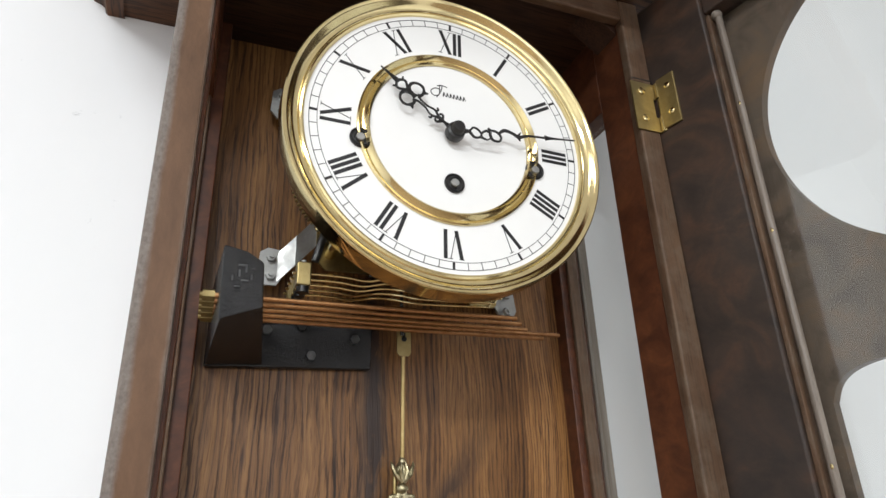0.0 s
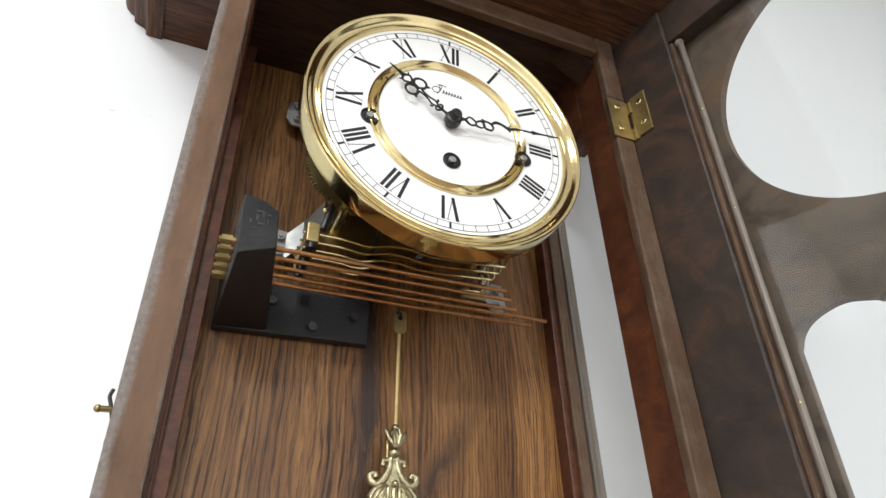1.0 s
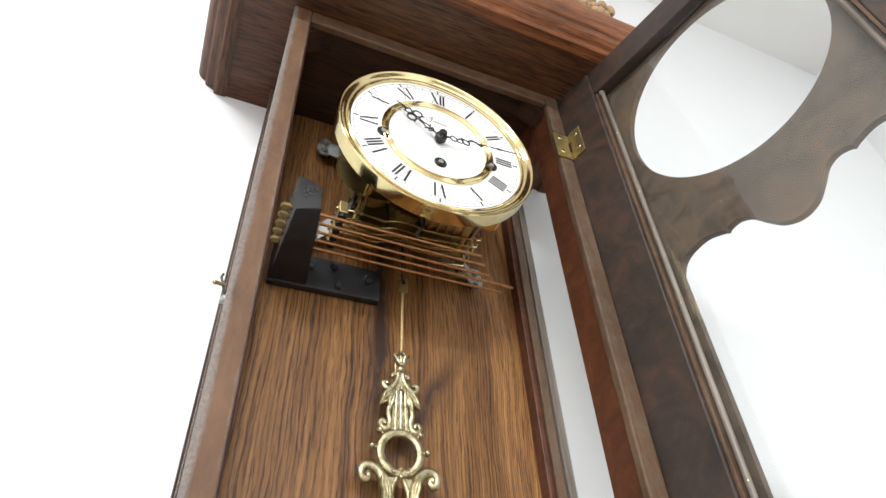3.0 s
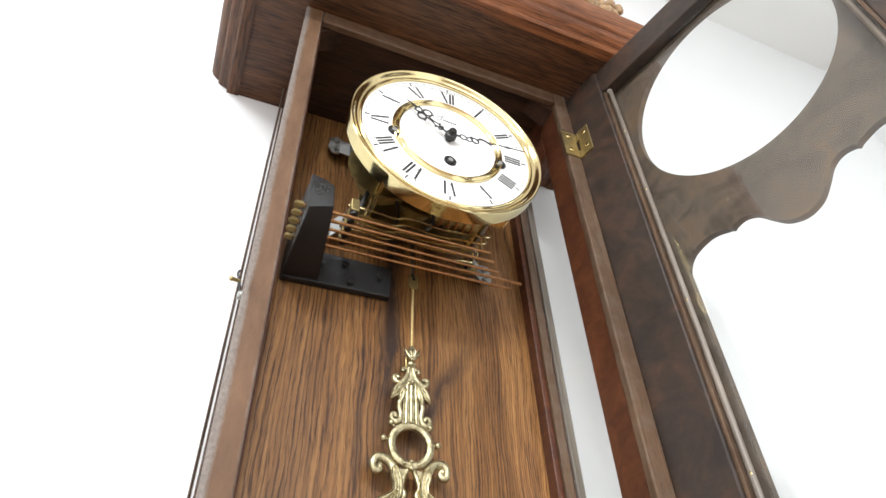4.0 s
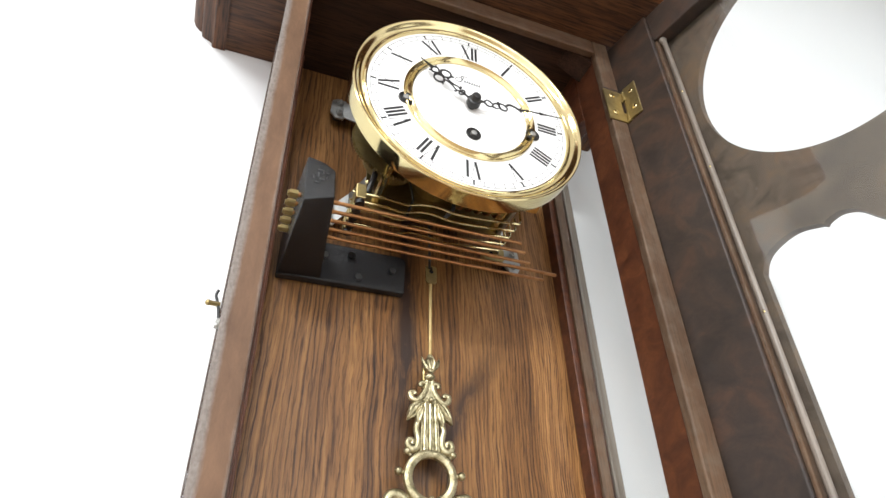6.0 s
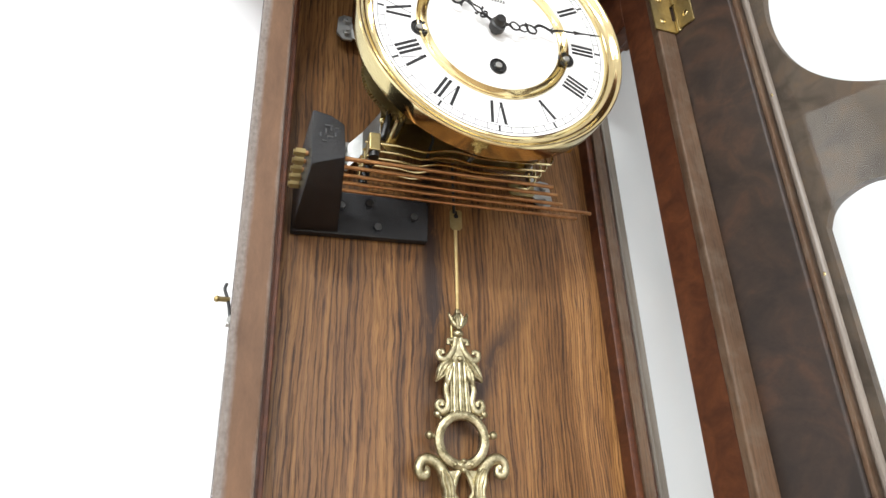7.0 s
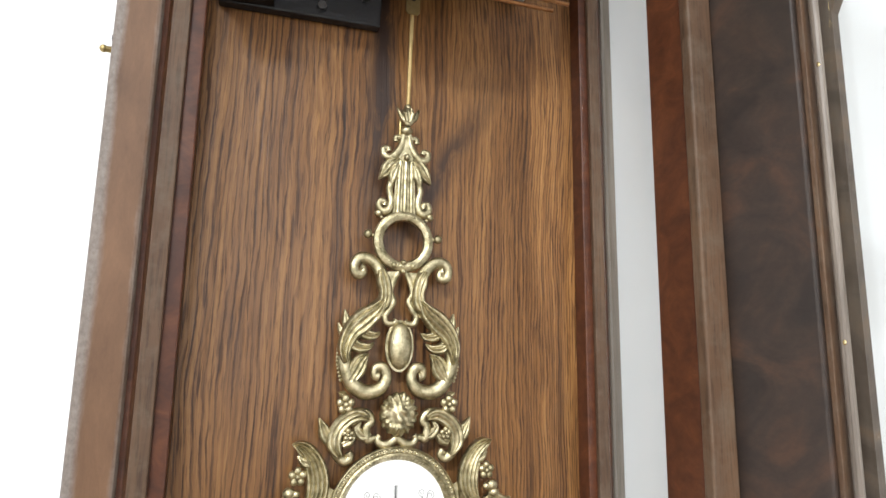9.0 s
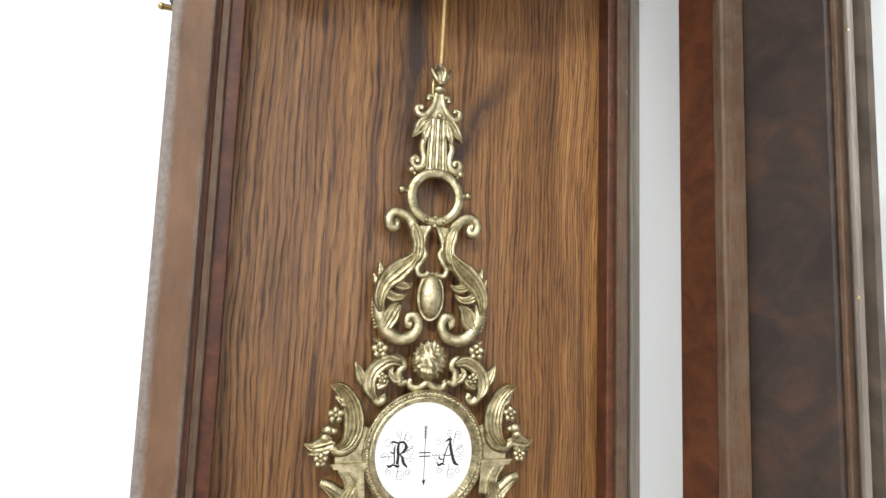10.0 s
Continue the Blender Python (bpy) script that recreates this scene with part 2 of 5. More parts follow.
BRASS_SATIN = metal("satin_brass", (0.66, 0.51, 0.25), 0.36, (0.52, 0.38, 0.17), 0.4, 90)
BRASS_DULL = metal("antique_cast_brass", (0.60, 0.53, 0.345), 0.28, (0.22, 0.19, 0.105), 0.30, 190, 0.5)
BRASS_PLATE = metal("brass_plate", (0.44, 0.35, 0.17), 0.34, (0.31, 0.235, 0.10), 0.4, 90)
COPPER = metal("bronze_rod", (0.55, 0.30, 0.14), 0.30, (0.36, 0.18, 0.08), 0.4, 200)
STEEL = metal("steel", (0.44, 0.44, 0.42), 0.32, (0.36, 0.36, 0.35), 0.4, 140)
DARKSTEEL = metal("dark_steel", (0.12, 0.12, 0.12), 0.4, (0.06, 0.06, 0.06), 0.4, 140)
IRON = paint("black_cast_iron", (0.009, 0.009, 0.011), 0.26, 0.4, 60, 1.0, 620)
BLACK = paint("black_lacquer", (0.009, 0.008, 0.008), 0.42, 0.2, 80)
INK = paint("black_ink", (0.014, 0.014, 0.016), 0.35, 0.2, 60)
ENAMEL = paint("white_enamel", (0.86, 0.86, 0.85), 0.25, 0.02, 40)
# white for the strip that stands in for a glint
GLINT_WHITE = paint("white_glint", (0.75, 0.75, 0.73), 0.3, 0.2, 90)
WALL = scuffed_wall("white_wall_paint")
CEIL = paint("ceiling_paint", (0.86, 0.86, 0.86), 0.85, 0.03, 5)
# unseen floor and far walls, their tones set to hold down bounced light
FLOOR = wood("floor_boards", (0.34, 0.27, 0.21), (0.24, 0.18, 0.13), 1, 0.45, 12, 0.3)
ROOMPAINT = paint("grey_room_paint", (0.64, 0.64, 0.64), 0.8, 0.05, 6)
GLASS = clear_glass("pane_glass")


# building helpers
def part(name, bm, material, parent=None, label="", smooth=False):
    """Links a bmesh as one mesh object under a thing or a part."""
    me = bpy.data.meshes.new(name)
    bmesh.ops.recalc_face_normals(bm, faces=bm.faces)
    bm.to_mesh(me)
    bm.free()
    me.materials.append(material)
    if smooth:
        me.shade_smooth()
        me.set_sharp_from_angle(angle=radians(35))
    ob = new(name, me)
    ob.parent = parent
    return tagged(ob, label) if label else ob


def thing(name, label, category, group=""):
    ob = new(name)
    ob.empty_display_size = 0.02
    return tagged(ob, label, category, group)


def box(bm, x0, x1, y0, y1, z0, z1, bevel=0.0, m=None):
    r = bmesh.ops.create_cube(bm, size=1)
    vs = r["verts"]
    for v in vs:
        v.co = Vector(((x0 + x1) / 2 + v.co.x * (x1 - x0), (y0 + y1) / 2 + v.co.y * (y1 - y0), (z0 + z1) / 2 + v.co.z * (z1 - z0)))
    es = list({e for v in vs for e in v.link_edges})
    if bevel:
        r = bmesh.ops.bevel(bm, geom=es, offset=bevel, segments=2, profile=0.5, affect="EDGES")
        vs = list({v for f in r["faces"] for v in f.verts} | {v for v in vs if v.is_valid})
    if m is not None:
        bmesh.ops.transform(bm, matrix=m, verts=[v for v in vs if v.is_valid])
    return bm


def one_box(*a, **k):
    return box(bmesh.new(), *a, **k)


def tube(bm, pts, radii, seg=8, flat=1.0, caps=True):
    """A swept tube along points; flat squeezes it in depth (y)."""
    pts = [Vector(p) for p in pts]
    n = len(pts)
    if isinstance(radii, (int, float)):
        radii = [radii] * n
    radii = [float(r) for r in radii]
    rings = []
    ref = Vector((0, 1, 0))
    for i, p in enumerate(pts):
        t = (pts[min(i + 1, n - 1)] - pts[max(i - 1, 0)]).normalized()
        r0 = ref if abs(t.dot(ref)) < 0.9 else Vector((0, 0, 1))
        u = t.cross(r0).normalized()
        w = u.cross(t).normalized()
        k = flat if abs(t.dot(ref)) < 0.9 else 1.0
        rings.append([bm.verts.new(p + radii[i] * (math.cos(a) * u + math.sin(a) * k * w)) for a in (math.tau * j / seg for j in range(seg))])
    for a, b in zip(rings, rings[1:]):
        for j in range(seg):
            bm.faces.new((a[j], a[(j + 1) % seg], b[(j + 1) % seg], b[j]))
    if caps:
        bm.faces.new(rings[0][::-1])
        bm.faces.new(rings[-1])
    return bm


def spline(pts, steps=6):
    """Catmull-Rom through points of any length."""
    pts = [np.array(p, float) for p in pts]
    q = [2 * pts[0] - pts[1], *pts, 2 * pts[-1] - pts[-2]]
    out = []
    for i in range(1, len(q) - 2):
        a, b, c, d = q[i - 1:i + 3]
        for k in range(steps):
            t = k / steps
            out.append(0.5 * (2 * b + (c - a) * t + (2 * a - 5 * b + 4 * c - d) * t * t + (3 * b - a - 3 * c + d) * t ** 3))
    out.append(pts[-1])
    return out


def ball(bm, c, r, sx=1.0, sy=1.0, sz=1.0, u=10, v=7):
    bmesh.ops.create_uvsphere(bm, u_segments=u, v_segments=v, radius=1, matrix=Matrix.Translation(c) @ Matrix.Diagonal((r * sx, r * sy, r * sz, 1)))
    return bm


def lathe(bm, profile, seg=64, cx=0.0, cz=0.0, close=False):
    """Turns a profile of (radius, y) about the y axis through (cx, cz)."""
    rings = []
    for r, y in profile:
        if r < 1e-6:
            rings.append([bm.verts.new((cx, y, cz))])
        else:
            rings.append([bm.verts.new((cx + r * math.sin(math.tau * j / seg), y, cz + r * math.cos(math.tau * j / seg))) for j in range(seg)])
    pairs = list(zip(rings, rings[1:])) + ([(rings[-1], rings[0])] if close else [])
    for a, b in pairs:
        for j in range(seg):
            vs = [a[j % len(a)], a[(j + 1) % len(a)], b[(j + 1) % len(b)], b[j % len(b)]]
            vs = list(dict.fromkeys(vs))
            if len(vs) > 2:
                bm.faces.new(vs)
    return bm


def rod(bm, a, b, r, seg=10):
    return tube(bm, [a, b], r, seg)


def slab(bm, poly, y0, y1):
    """A flat outline of (x, z) with thickness from y0 to y1."""
    a = [bm.verts.new((x, y0, z)) for x, z in poly]
    b = [bm.verts.new((x, y1, z)) for x, z in poly]
    bm.faces.new(a)
    bm.faces.new(b[::-1])
    n = len(poly)
    for i in range(n):
        bm.faces.new((a[i], b[i], b[(i + 1) % n], a[(i + 1) % n]))
    return bm


def bar(bm, p, q, w, y0, y1, w2=None):
    """A flat straight stroke between two (x, z) points."""
    p, q = Vector(p), Vector(q)
    n = (q - p).normalized().orthogonal()
    w2 = w if w2 is None else w2
    return slab(bm, [tuple(p + n * w / 2), tuple(q + n * w2 / 2), tuple(q - n * w2 / 2), tuple(p - n * w / 2)], y0, y1)

# room
ROOM = dict(x0=-2.6, x1=1.16, y0=-3.6, y1=0.010, z0=-1.52, z1=0.95)


def structure(name, label, material, *size):
    return tagged(part(name, one_box(*size), material), label, name.split("_")[0], kind="structure")


R = ROOM
structure("wall_north", "smooth white painted wall behind the clock", WALL, R["x0"] - 0.1, R["x1"] + 0.1, R["y1"], R["y1"] + 0.1, R["z0"], R["z1"])
structure("wall_east", "smooth white painted wall of the corner", WALL, R["x1"], R["x1"] + 0.1, R["y0"], R["y1"], R["z0"], R["z1"])
structure("wall_west", "unseen grey wall, toned to cut bounced light", ROOMPAINT, R["x0"] - 0.1, R["x0"], R["y0"], R["y1"], R["z0"], R["z1"])
# unseen south wall with a window added to hold the fill lamp
WX0, WX1, WZ0, WZ1 = -0.70, 0.90, -0.62, 0.72
south = tagged(new("wall_south"), "unseen grey wall, toned to cut bounced light, with an added window", "wall", kind="structure")
for wx in ((R["x0"] - 0.1, WX0, R["z0"], R["z1"]), (WX1, R["x1"] + 0.1, R["z0"], R["z1"]), (WX0, WX1, R["z0"], WZ0), (WX0, WX1, WZ1, R["z1"])):
    part("wall_piece", one_box(wx[0], wx[1], R["y0"] - 0.1, R["y0"], wx[2], wx[3]), ROOMPAINT, south)
window = tagged(new("fill_window"), "unseen white framed window, added for the frontal fill light", "window", kind="structure")
for wx in ((WX0, WX0 + 0.05, WZ0, WZ1), (WX1 - 0.05, WX1, WZ0, WZ1), (WX0 + 0.05, WX1 - 0.05, WZ0, WZ0 + 0.05), (WX0 + 0.05, WX1 - 0.05, WZ1 - 0.05, WZ1), ((WX0 + WX1) / 2 - 0.025, (WX0 + WX1) / 2 + 0.025, WZ0 + 0.05, WZ1 - 0.05)):
    part("fill_window_frame", one_box(wx[0], wx[1], R["y0"] - 0.09, R["y0"] - 0.03, wx[2], wx[3], 0.003), ENAMEL, window)
structure("ceiling", "matt pale grey ceiling", CEIL, R["x0"] - 0.1, R["x1"] + 0.1, R["y0"] - 0.1, R["y1"] + 0.1, R["z1"], R["z1"] + 0.1)
structure("floor", "unseen brown floor, toned to cut bounced light", FLOOR, R["x0"] - 0.1, R["x1"] + 0.1, R["y0"] - 0.1, R["y1"] + 0.1, R["z0"] - 0.1, R["z0"])
# housings added for the two unseen ceiling lamps
for lx, ly in ((-1.15, -1.05), (-1.15, -2.50)):
    lamp_body = thing("ceiling_light", "unseen white metal batten lamp, added on the ceiling", "lamp", "ceiling lights")
    part("housing", one_box(lx - 0.63, lx + 0.63, ly - 0.16, ly + 0.16, 0.92, 0.95, 0.004), CEIL, lamp_body)

# clock case
CW, FRONT, IN = 0.140, -0.115, 0.124
LIP = {-1: 0.1258, 1: 0.1230}
REAR = {-1: 0.1175, 1: 0.1200}
JAMB = {-1: -0.0150, 1: -0.0125}
TOP, BOTTOM, WALLY = 0.127, -0.66, 0.010
case = thing("clock_case", "dark-stained oak wall clock case, open at the front", "clock case")
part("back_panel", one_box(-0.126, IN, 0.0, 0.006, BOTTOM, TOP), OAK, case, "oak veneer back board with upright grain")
for s in (-1, 1):
    def sx(a, b):
        return (min(s * a, s * b), max(s * a, s * b))
    cut = -0.080 if s > 0 else -0.098
    pane_x = 0.1340 if s > 0 else 0.1406
    panel = part("side_frame", one_box(*sx(IN, CW), -0.108, cut, BOTTOM, TOP, 0.0008), RED, case, "red-brown stained side of the case")
    part("rear_stile", one_box(*sx(REAR[s], 0.1435), JAMB[s], -0.0003, BOTTOM, TOP, 0.0008), RED, panel)
    part("wall_stile", one_box(*sx(IN + 0.003, 0.1430), 0.0, WALLY - 0.0005, BOTTOM, TOP), RED, panel)
    # stile beyond the pane; its grey stands for the reflection in the glass
    part("reflection_strip", one_box(*sx(pane_x + 0.0024, 0.1437), JAMB[s] - 0.0022, JAMB[s] + 0.0006, BOTTOM + 0.061, TOP, 0.0004), BEADWOOD, panel, "outer strip of the stile, grey in place of the glass reflection")
    part("top_rail", one_box(*sx(IN, CW - 0.0005), cut, JAMB[s], 0.060, TOP, 0.0005), RED, panel)
    part("bottom_rail", one_box(*sx(IN, CW - 0.0005), cut, JAMB[s], BOTTOM, BOTTOM + 0.06, 0.0005), RED, panel)
    part("glazing_bead", one_box(*sx(IN + 0.0012, IN + 0.009 if s > 0 else 0.1404), JAMB[s] - 0.0035, JAMB[s], BOTTOM + 0.06, 0.060, 0.0008), EDGE, panel, "pale brown glazing bead")
    # glint on the edge of the glass, made as a white strip
    if s > 0:
        part("glint_line", one_box(*sx(0.1325, 0.1337), JAMB[s] - 0.0012, JAMB[s] - 0.0002, BOTTOM + 0.061, 0.0597), GLINT_WHITE, panel, "thin white strip standing for the glint of the glass edge")
    part("pane", one_box(*sx(pane_x, pane_x + 0.002), cut + 0.0002, JAMB[s] - 0.0002, BOTTOM + 0.061, 0.0595), GLASS, panel, "clear glass side pane").visible_shadow = False
    # front stile, flush at the outside, lipped at the inside
    part("front_stile", one_box(*sx(LIP[s], 0.1380 if s > 0 else CW + 0.0018), FRONT, -0.108, BOTTOM, TOP, 0.0012), STILE if s < 0 else EDGE, case, "worn brown front edge")
    # triangular corner block behind the front rail
    bm = bmesh.new()
    a = [(s * (IN - 0.0002), -0.107, TOP - 0.023), (s * (IN - 0.030), -0.107, TOP - 0.0002), (s * (IN - 0.0002), -0.107, TOP - 0.0002)]
    lo = [bm.verts.new(p) for p in a]
    hi = [bm.verts.new((p[0], -0.085, p[2])) for p in a]
    bm.faces.new(lo), bm.faces.new(hi[::-1])
    for i in range(3):
        bm.faces.new((lo[i], lo[(i + 1) % 3], hi[(i + 1) % 3], hi[i]))
    part("corner_block", bm, DARKBOARD, case)
part("front_rail", one_box(-LIP[-1] + 0.0003, LIP[1] - 0.0003, FRONT, -0.108, TOP - 0.0172, TOP, 0.0012), EDGE_X, case, "worn brown front edge")
part("bottom_rail", one_box(-LIP[-1] + 0.0003, LIP[1] - 0.0003, FRONT, -0.108, BOTTOM, BOTTOM + 0.03, 0.0012), EDGE_X, case)
part("bottom_board", one_box(-IN, IN, -0.108, 0.0, BOTTOM, BOTTOM + 0.012), DARKBOARD, case)
part("top_board", one_box(-IN, IN, -0.108, 0.0, TOP - 0.006, TOP + 0.002), DARKBOARD, case)


# cornice
def cornice():
    """A board with a moulded edge that runs round three sides: (offset outwards, height) profile, mitred at the corners."""
    hx, fy = 0.190, -0.172
    prof = [(-0.004, 0.0), (0.0065, 0.0), (0.008, 0.0015), (0.008, 0.0045), (0.0105, 0.0070), (0.0160, 0.0095), (0.0180, 0.0115), (0.0190, 0.0165), (0.0215, 0.0180), (0.0255, 0.0225), (0.0280, 0.0285), (0.0285, 0.0420), (0.0265, 0.0450), (0.010, 0.046)]
    for name, mat, pts in (
        ("front_moulding", MOULD, lambda o: ((-hx - o, fy - o), (hx + o, fy - o))),
        ("side_moulding", CORNICE_Y, lambda o: ((-hx - o, WALLY), (-hx - o, fy - o))),
        ("side_moulding", CORNICE_Y, lambda o: ((hx + o, fy - o), (hx + o, WALLY))),
    ):
        bm = bmesh.new()
        rows = []
        for o, h in prof:
            (ax, ay), (bx, by) = pts(o)
            rows.append((bm.verts.new((ax, ay, TOP + h)), bm.verts.new((bx, by, TOP + h))))
        for p, q in zip(rows, rows[1:]):
            bm.faces.new((p[0], p[1], q[1], q[0]))
        bm.faces.new([r[0] for r in rows])
        bm.faces.new([r[1] for r in rows][::-1])
        bm.faces.new((rows[0][0], rows[0][1], rows[-1][1], rows[-1][0]))
        part(name, bm, mat, top, smooth=True)
    part("soffit", one_box(-hx - 0.0035, hx + 0.0035, fy - 0.0035, WALLY, TOP + 0.002, TOP + 0.012), CORNICE, top, "brown oak underside with level grain")
    part("cap_board", one_box(-hx - 0.0095, hx + 0.0095, fy - 0.0095, WALLY, TOP + 0.0445, TOP + 0.0475, 0.001), CORNICE, top)


top = thing("clock_cornice", "moulded reddish oak cornice on top of the clock case", "cornice")
cornice()


# door, swung open on the right side; built along its own width d, outwards n and up z
DA = radians(13)
DM = Matrix.Translation((0.1418, -0.118, 0)) @ Matrix(((math.sin(DA), math.cos(DA), 0, 0), (-math.cos(DA), math.sin(DA), 0, 0), (0, 0, 1, 0), (0, 0, 0, 1)))
DW, DT, DTOP, DBOT = 0.274, 0.019, 0.121, -0.655
ST = 0.038


def door_part(name, bm, material, parent, label="", smooth=False):
    bmesh.ops.transform(bm, matrix=DM, verts=bm.verts)
    return part(name, bm, material, parent, label, smooth)


def fret_polygon(bm, outline, hole, n0, n1):
    """A flat board between an outline and a hole with the same number of points, given as (d, z)."""
    loops = []
    for n in (n0, n1):
        loops.append([[bm.verts.new((d, n, z)) for d, z in pts] for pts in (outline, hole)])
    k = len(outline)
    for i in range(k):
        j = (i + 1) % k
        for (o, h), flip in ((loops[0], False), (loops[1], True)):
            bm.faces.new((o[i], o[j], h[j], h[i]) if not flip else (o[j], o[i], h[i], h[j]))
        bm.faces.new((loops[0][1][i], loops[0][1][j], loops[1][1][j], loops[1][1][i]))
        bm.faces.new((loops[0][0][j], loops[0][0][i], loops[1][0][i], loops[1][0][j]))
    return bm


door = thing("clock_door", "dark veneered wooden clock door, swung open, glazed", "door")
for d0, d1, n0 in ((-0.0072, ST, -0.0022), (DW - ST, DW, 0.0)):
    door_part("stile", one_box(d0, d1, n0, DT, DBOT, DTOP, 0.0012), DOORWOOD, door, "dark mottled veneer stile")
door_part("top_rail", one_box(ST, DW - ST, 0.0, DT, 0.088, DTOP, 0.001), DOORWOOD, door)
door_part("bottom_rail", one_box(ST, DW - ST, 0.0, DT, DBOT, DBOT + 0.038, 0.001), DOORWOOD, door)
# rabbet lip and rounded bead that hold the glass
for d in (ST, DW - ST):
    k = 1 if d < 0.1 else -1
    bm = bmesh.new()
    tube(bm, [(d + k * 0.0062, 0.0045, 0.0835), (d + k * 0.0062, 0.0045, DBOT + 0.04)], 0.0021, 10)
    ball(bm, (d + k * 0.0056, 0.0042, 0.0845), 0.0033)
    door_part("glass_bead", bm, BEADWOOD, door, "grey worn rounded bead along the glass", True)
    door_part("rabbet_lip", one_box(min(d, d + k * 0.0026), max(d, d + k * 0.0026), 0.0008, 0.012, DBOT + 0.04, 0.086, 0.0005), EDGE, door)
for z in (0.02, -0.0585, -0.174, -0.300, -0.430):
    door_part("brad", ball(bmesh.new(), (ST + 0.0068, 0.0026, z), 0.0008, 1, 0.6, 1.6, 8, 6), BRASS, door, "tiny brass brad")
door_part("pane", one_box(ST + 0.0005, DW - ST - 0.0005, 0.0085, 0.0105, DBOT + 0.0385, 0.0875), GLASS, door, "clear glass door pane").visible_shadow = False

# scalloped fretwork sheet in front of the glass: a round window for the dial, a long one below it
C, CR, CZ = DW / 2, 0.0875, -0.002
SPLIT = -0.110
FD0, FD1, FZ1 = ST - 0.002, DW - ST + 0.002, 0.0885
N = 96
hole = [(C + CR * math.sin(math.tau * i / N), CZ + CR * math.cos(math.tau * i / N)) for i in range(N)]


def to_rect(px, pz):
    """Where the ray from the round window's middle meets the sheet's edge."""
    dx, dz = px - C, pz - CZ
    k = min(((FD1 - C) if dx > 0 else (FD0 - C)) / dx if abs(dx) > 1e-9 else 1e9, ((FZ1 - CZ) if dz > 0 else (SPLIT - CZ)) / dz if abs(dz) > 1e-9 else 1e9)
    return C + dx * max(k, 1.0), CZ + dz * max(k, 1.0)


fret = door_part("fret_sheet", fret_polygon(bmesh.new(), [to_rect(*p) for p in hole], hole, 0.0125, 0.0185), FRETWOOD, door, "brown fretwork sheet with a round window")
half = [(0.048, -0.20), (0.048, -0.146), (0.0525, -0.1375), (0.061, -0.132), (0.075, -0.1295), (0.0885, -0.1335), (0.091, -0.1355), (0.0935, -0.1335), (0.101, -0.1325), (0.109, -0.1365), (0.116, -0.1455), (0.124, -0.1545), (0.1325, -0.1585), (0.137, -0.1590)]
left = [tuple(p) for p in spline(half[1:6], 5)] + [tuple(p) for p in spline(half[6:], 5)]
edge = left + [(2 * C - x, z) for x, z in left[-2::-1]]
bm = bmesh.new()
for n, flip in ((0.0125, False), (0.0185, True)):
    up = [bm.verts.new((x, n, SPLIT)) for x, z in edge]
    dn = [bm.verts.new((x, n, z)) for x, z in edge]
    for i in range(len(edge) - 1):
        bm.faces.new((up[i], up[i + 1], dn[i + 1], dn[i]))
    if not flip:
        first = dn
for i in range(len(edge) - 1):
    bm.faces.new((first[i], first[i + 1], dn[i + 1], dn[i]))
door_part("fret_apron", bm, FRETWOOD, fret, "scalloped lower edge of the fretwork")
for a, b in ((FD0, 0.048), (2 * C - 0.048, FD1)):
    door_part("fret_side", one_box(a, b, 0.0125, 0.0185, DBOT + 0.037, SPLIT), FRETWOOD, fret)

# brass butt hinge near the top
hinge = thing("brass_hinge", "small brass butt hinge with round screws on the case edge", "hinge")
bm = slab(bmesh.new(), [(0.1205, 0.0245), (0.1385, 0.0245), (0.1385, 0.0350), (0.1362, 0.0352), (0.1362, 0.0488), (0.1385, 0.0490), (0.1385, 0.0600), (0.1205, 0.0600)], FRONT - 0.0012, FRONT - 0.0002)
part("case_leaf", bm, BRASS_PLATE, hinge)
bm = one_box(0.0, 0.0125, -0.0038, -0.0024, 0.0255, 0.0615, 0.0003)
door_part("door_leaf", bm, BRASS_PLATE, hinge)
for z0, z1, x in ((0.0248, 0.0352, 0.1400), (0.0360, 0.0486, 0.1408), (0.0494, 0.0600, 0.1400)):
    bm = rod(bmesh.new(), (x, FRONT - 0.0026, z0), (x, FRONT - 0.0026, z1), 0.0023, 14)
    part("knuckle", bm, BRASS_PLATE, hinge, smooth=True)
bm = rod(bmesh.new(), (0.1404, FRONT - 0.0026, 0.0243), (0.1404, FRONT - 0.0026, 0.0606), 0.0012, 10)
part("pin", bm, DARKSTEEL, hinge)
part("saw_cut", one_box(LIP[1] + 0.0002, 0.1405, FRONT - 0.0002, FRONT + 0.0006, 0.0632, 0.0640), BLACK, case, "thin dark saw cut over the hinge")
for x, z in ((0.1275, 0.053), (0.1275, 0.033)):
    bm = ball(bmesh.new(), (x, FRONT - 0.0016, z), 0.0026, 1, 0.35, 1)
    box(bm, x - 0.0022, x + 0.0022, FRONT - 0.0027, FRONT - 0.0022, z - 0.0002, z + 0.0002)
    part("screw", bm, BRASS, hinge, smooth=True)
for d, z in ((0.0070, 0.054), (0.0070, 0.035)):
    bm = ball(bmesh.new(), (d, -0.0038, z), 0.0022, 1, 0.35, 1)
    door_part("screw", bm, BRASS, hinge, smooth=True)


# dial and movement
DY = -0.107
ROT = radians(1.5)
move = thing("clock_movement", "brass chiming clock movement behind a round white dial", "clock movement")


def polar(r, deg):
    a = radians(deg) + ROT
    return r * math.sin(a), r * math.cos(a)


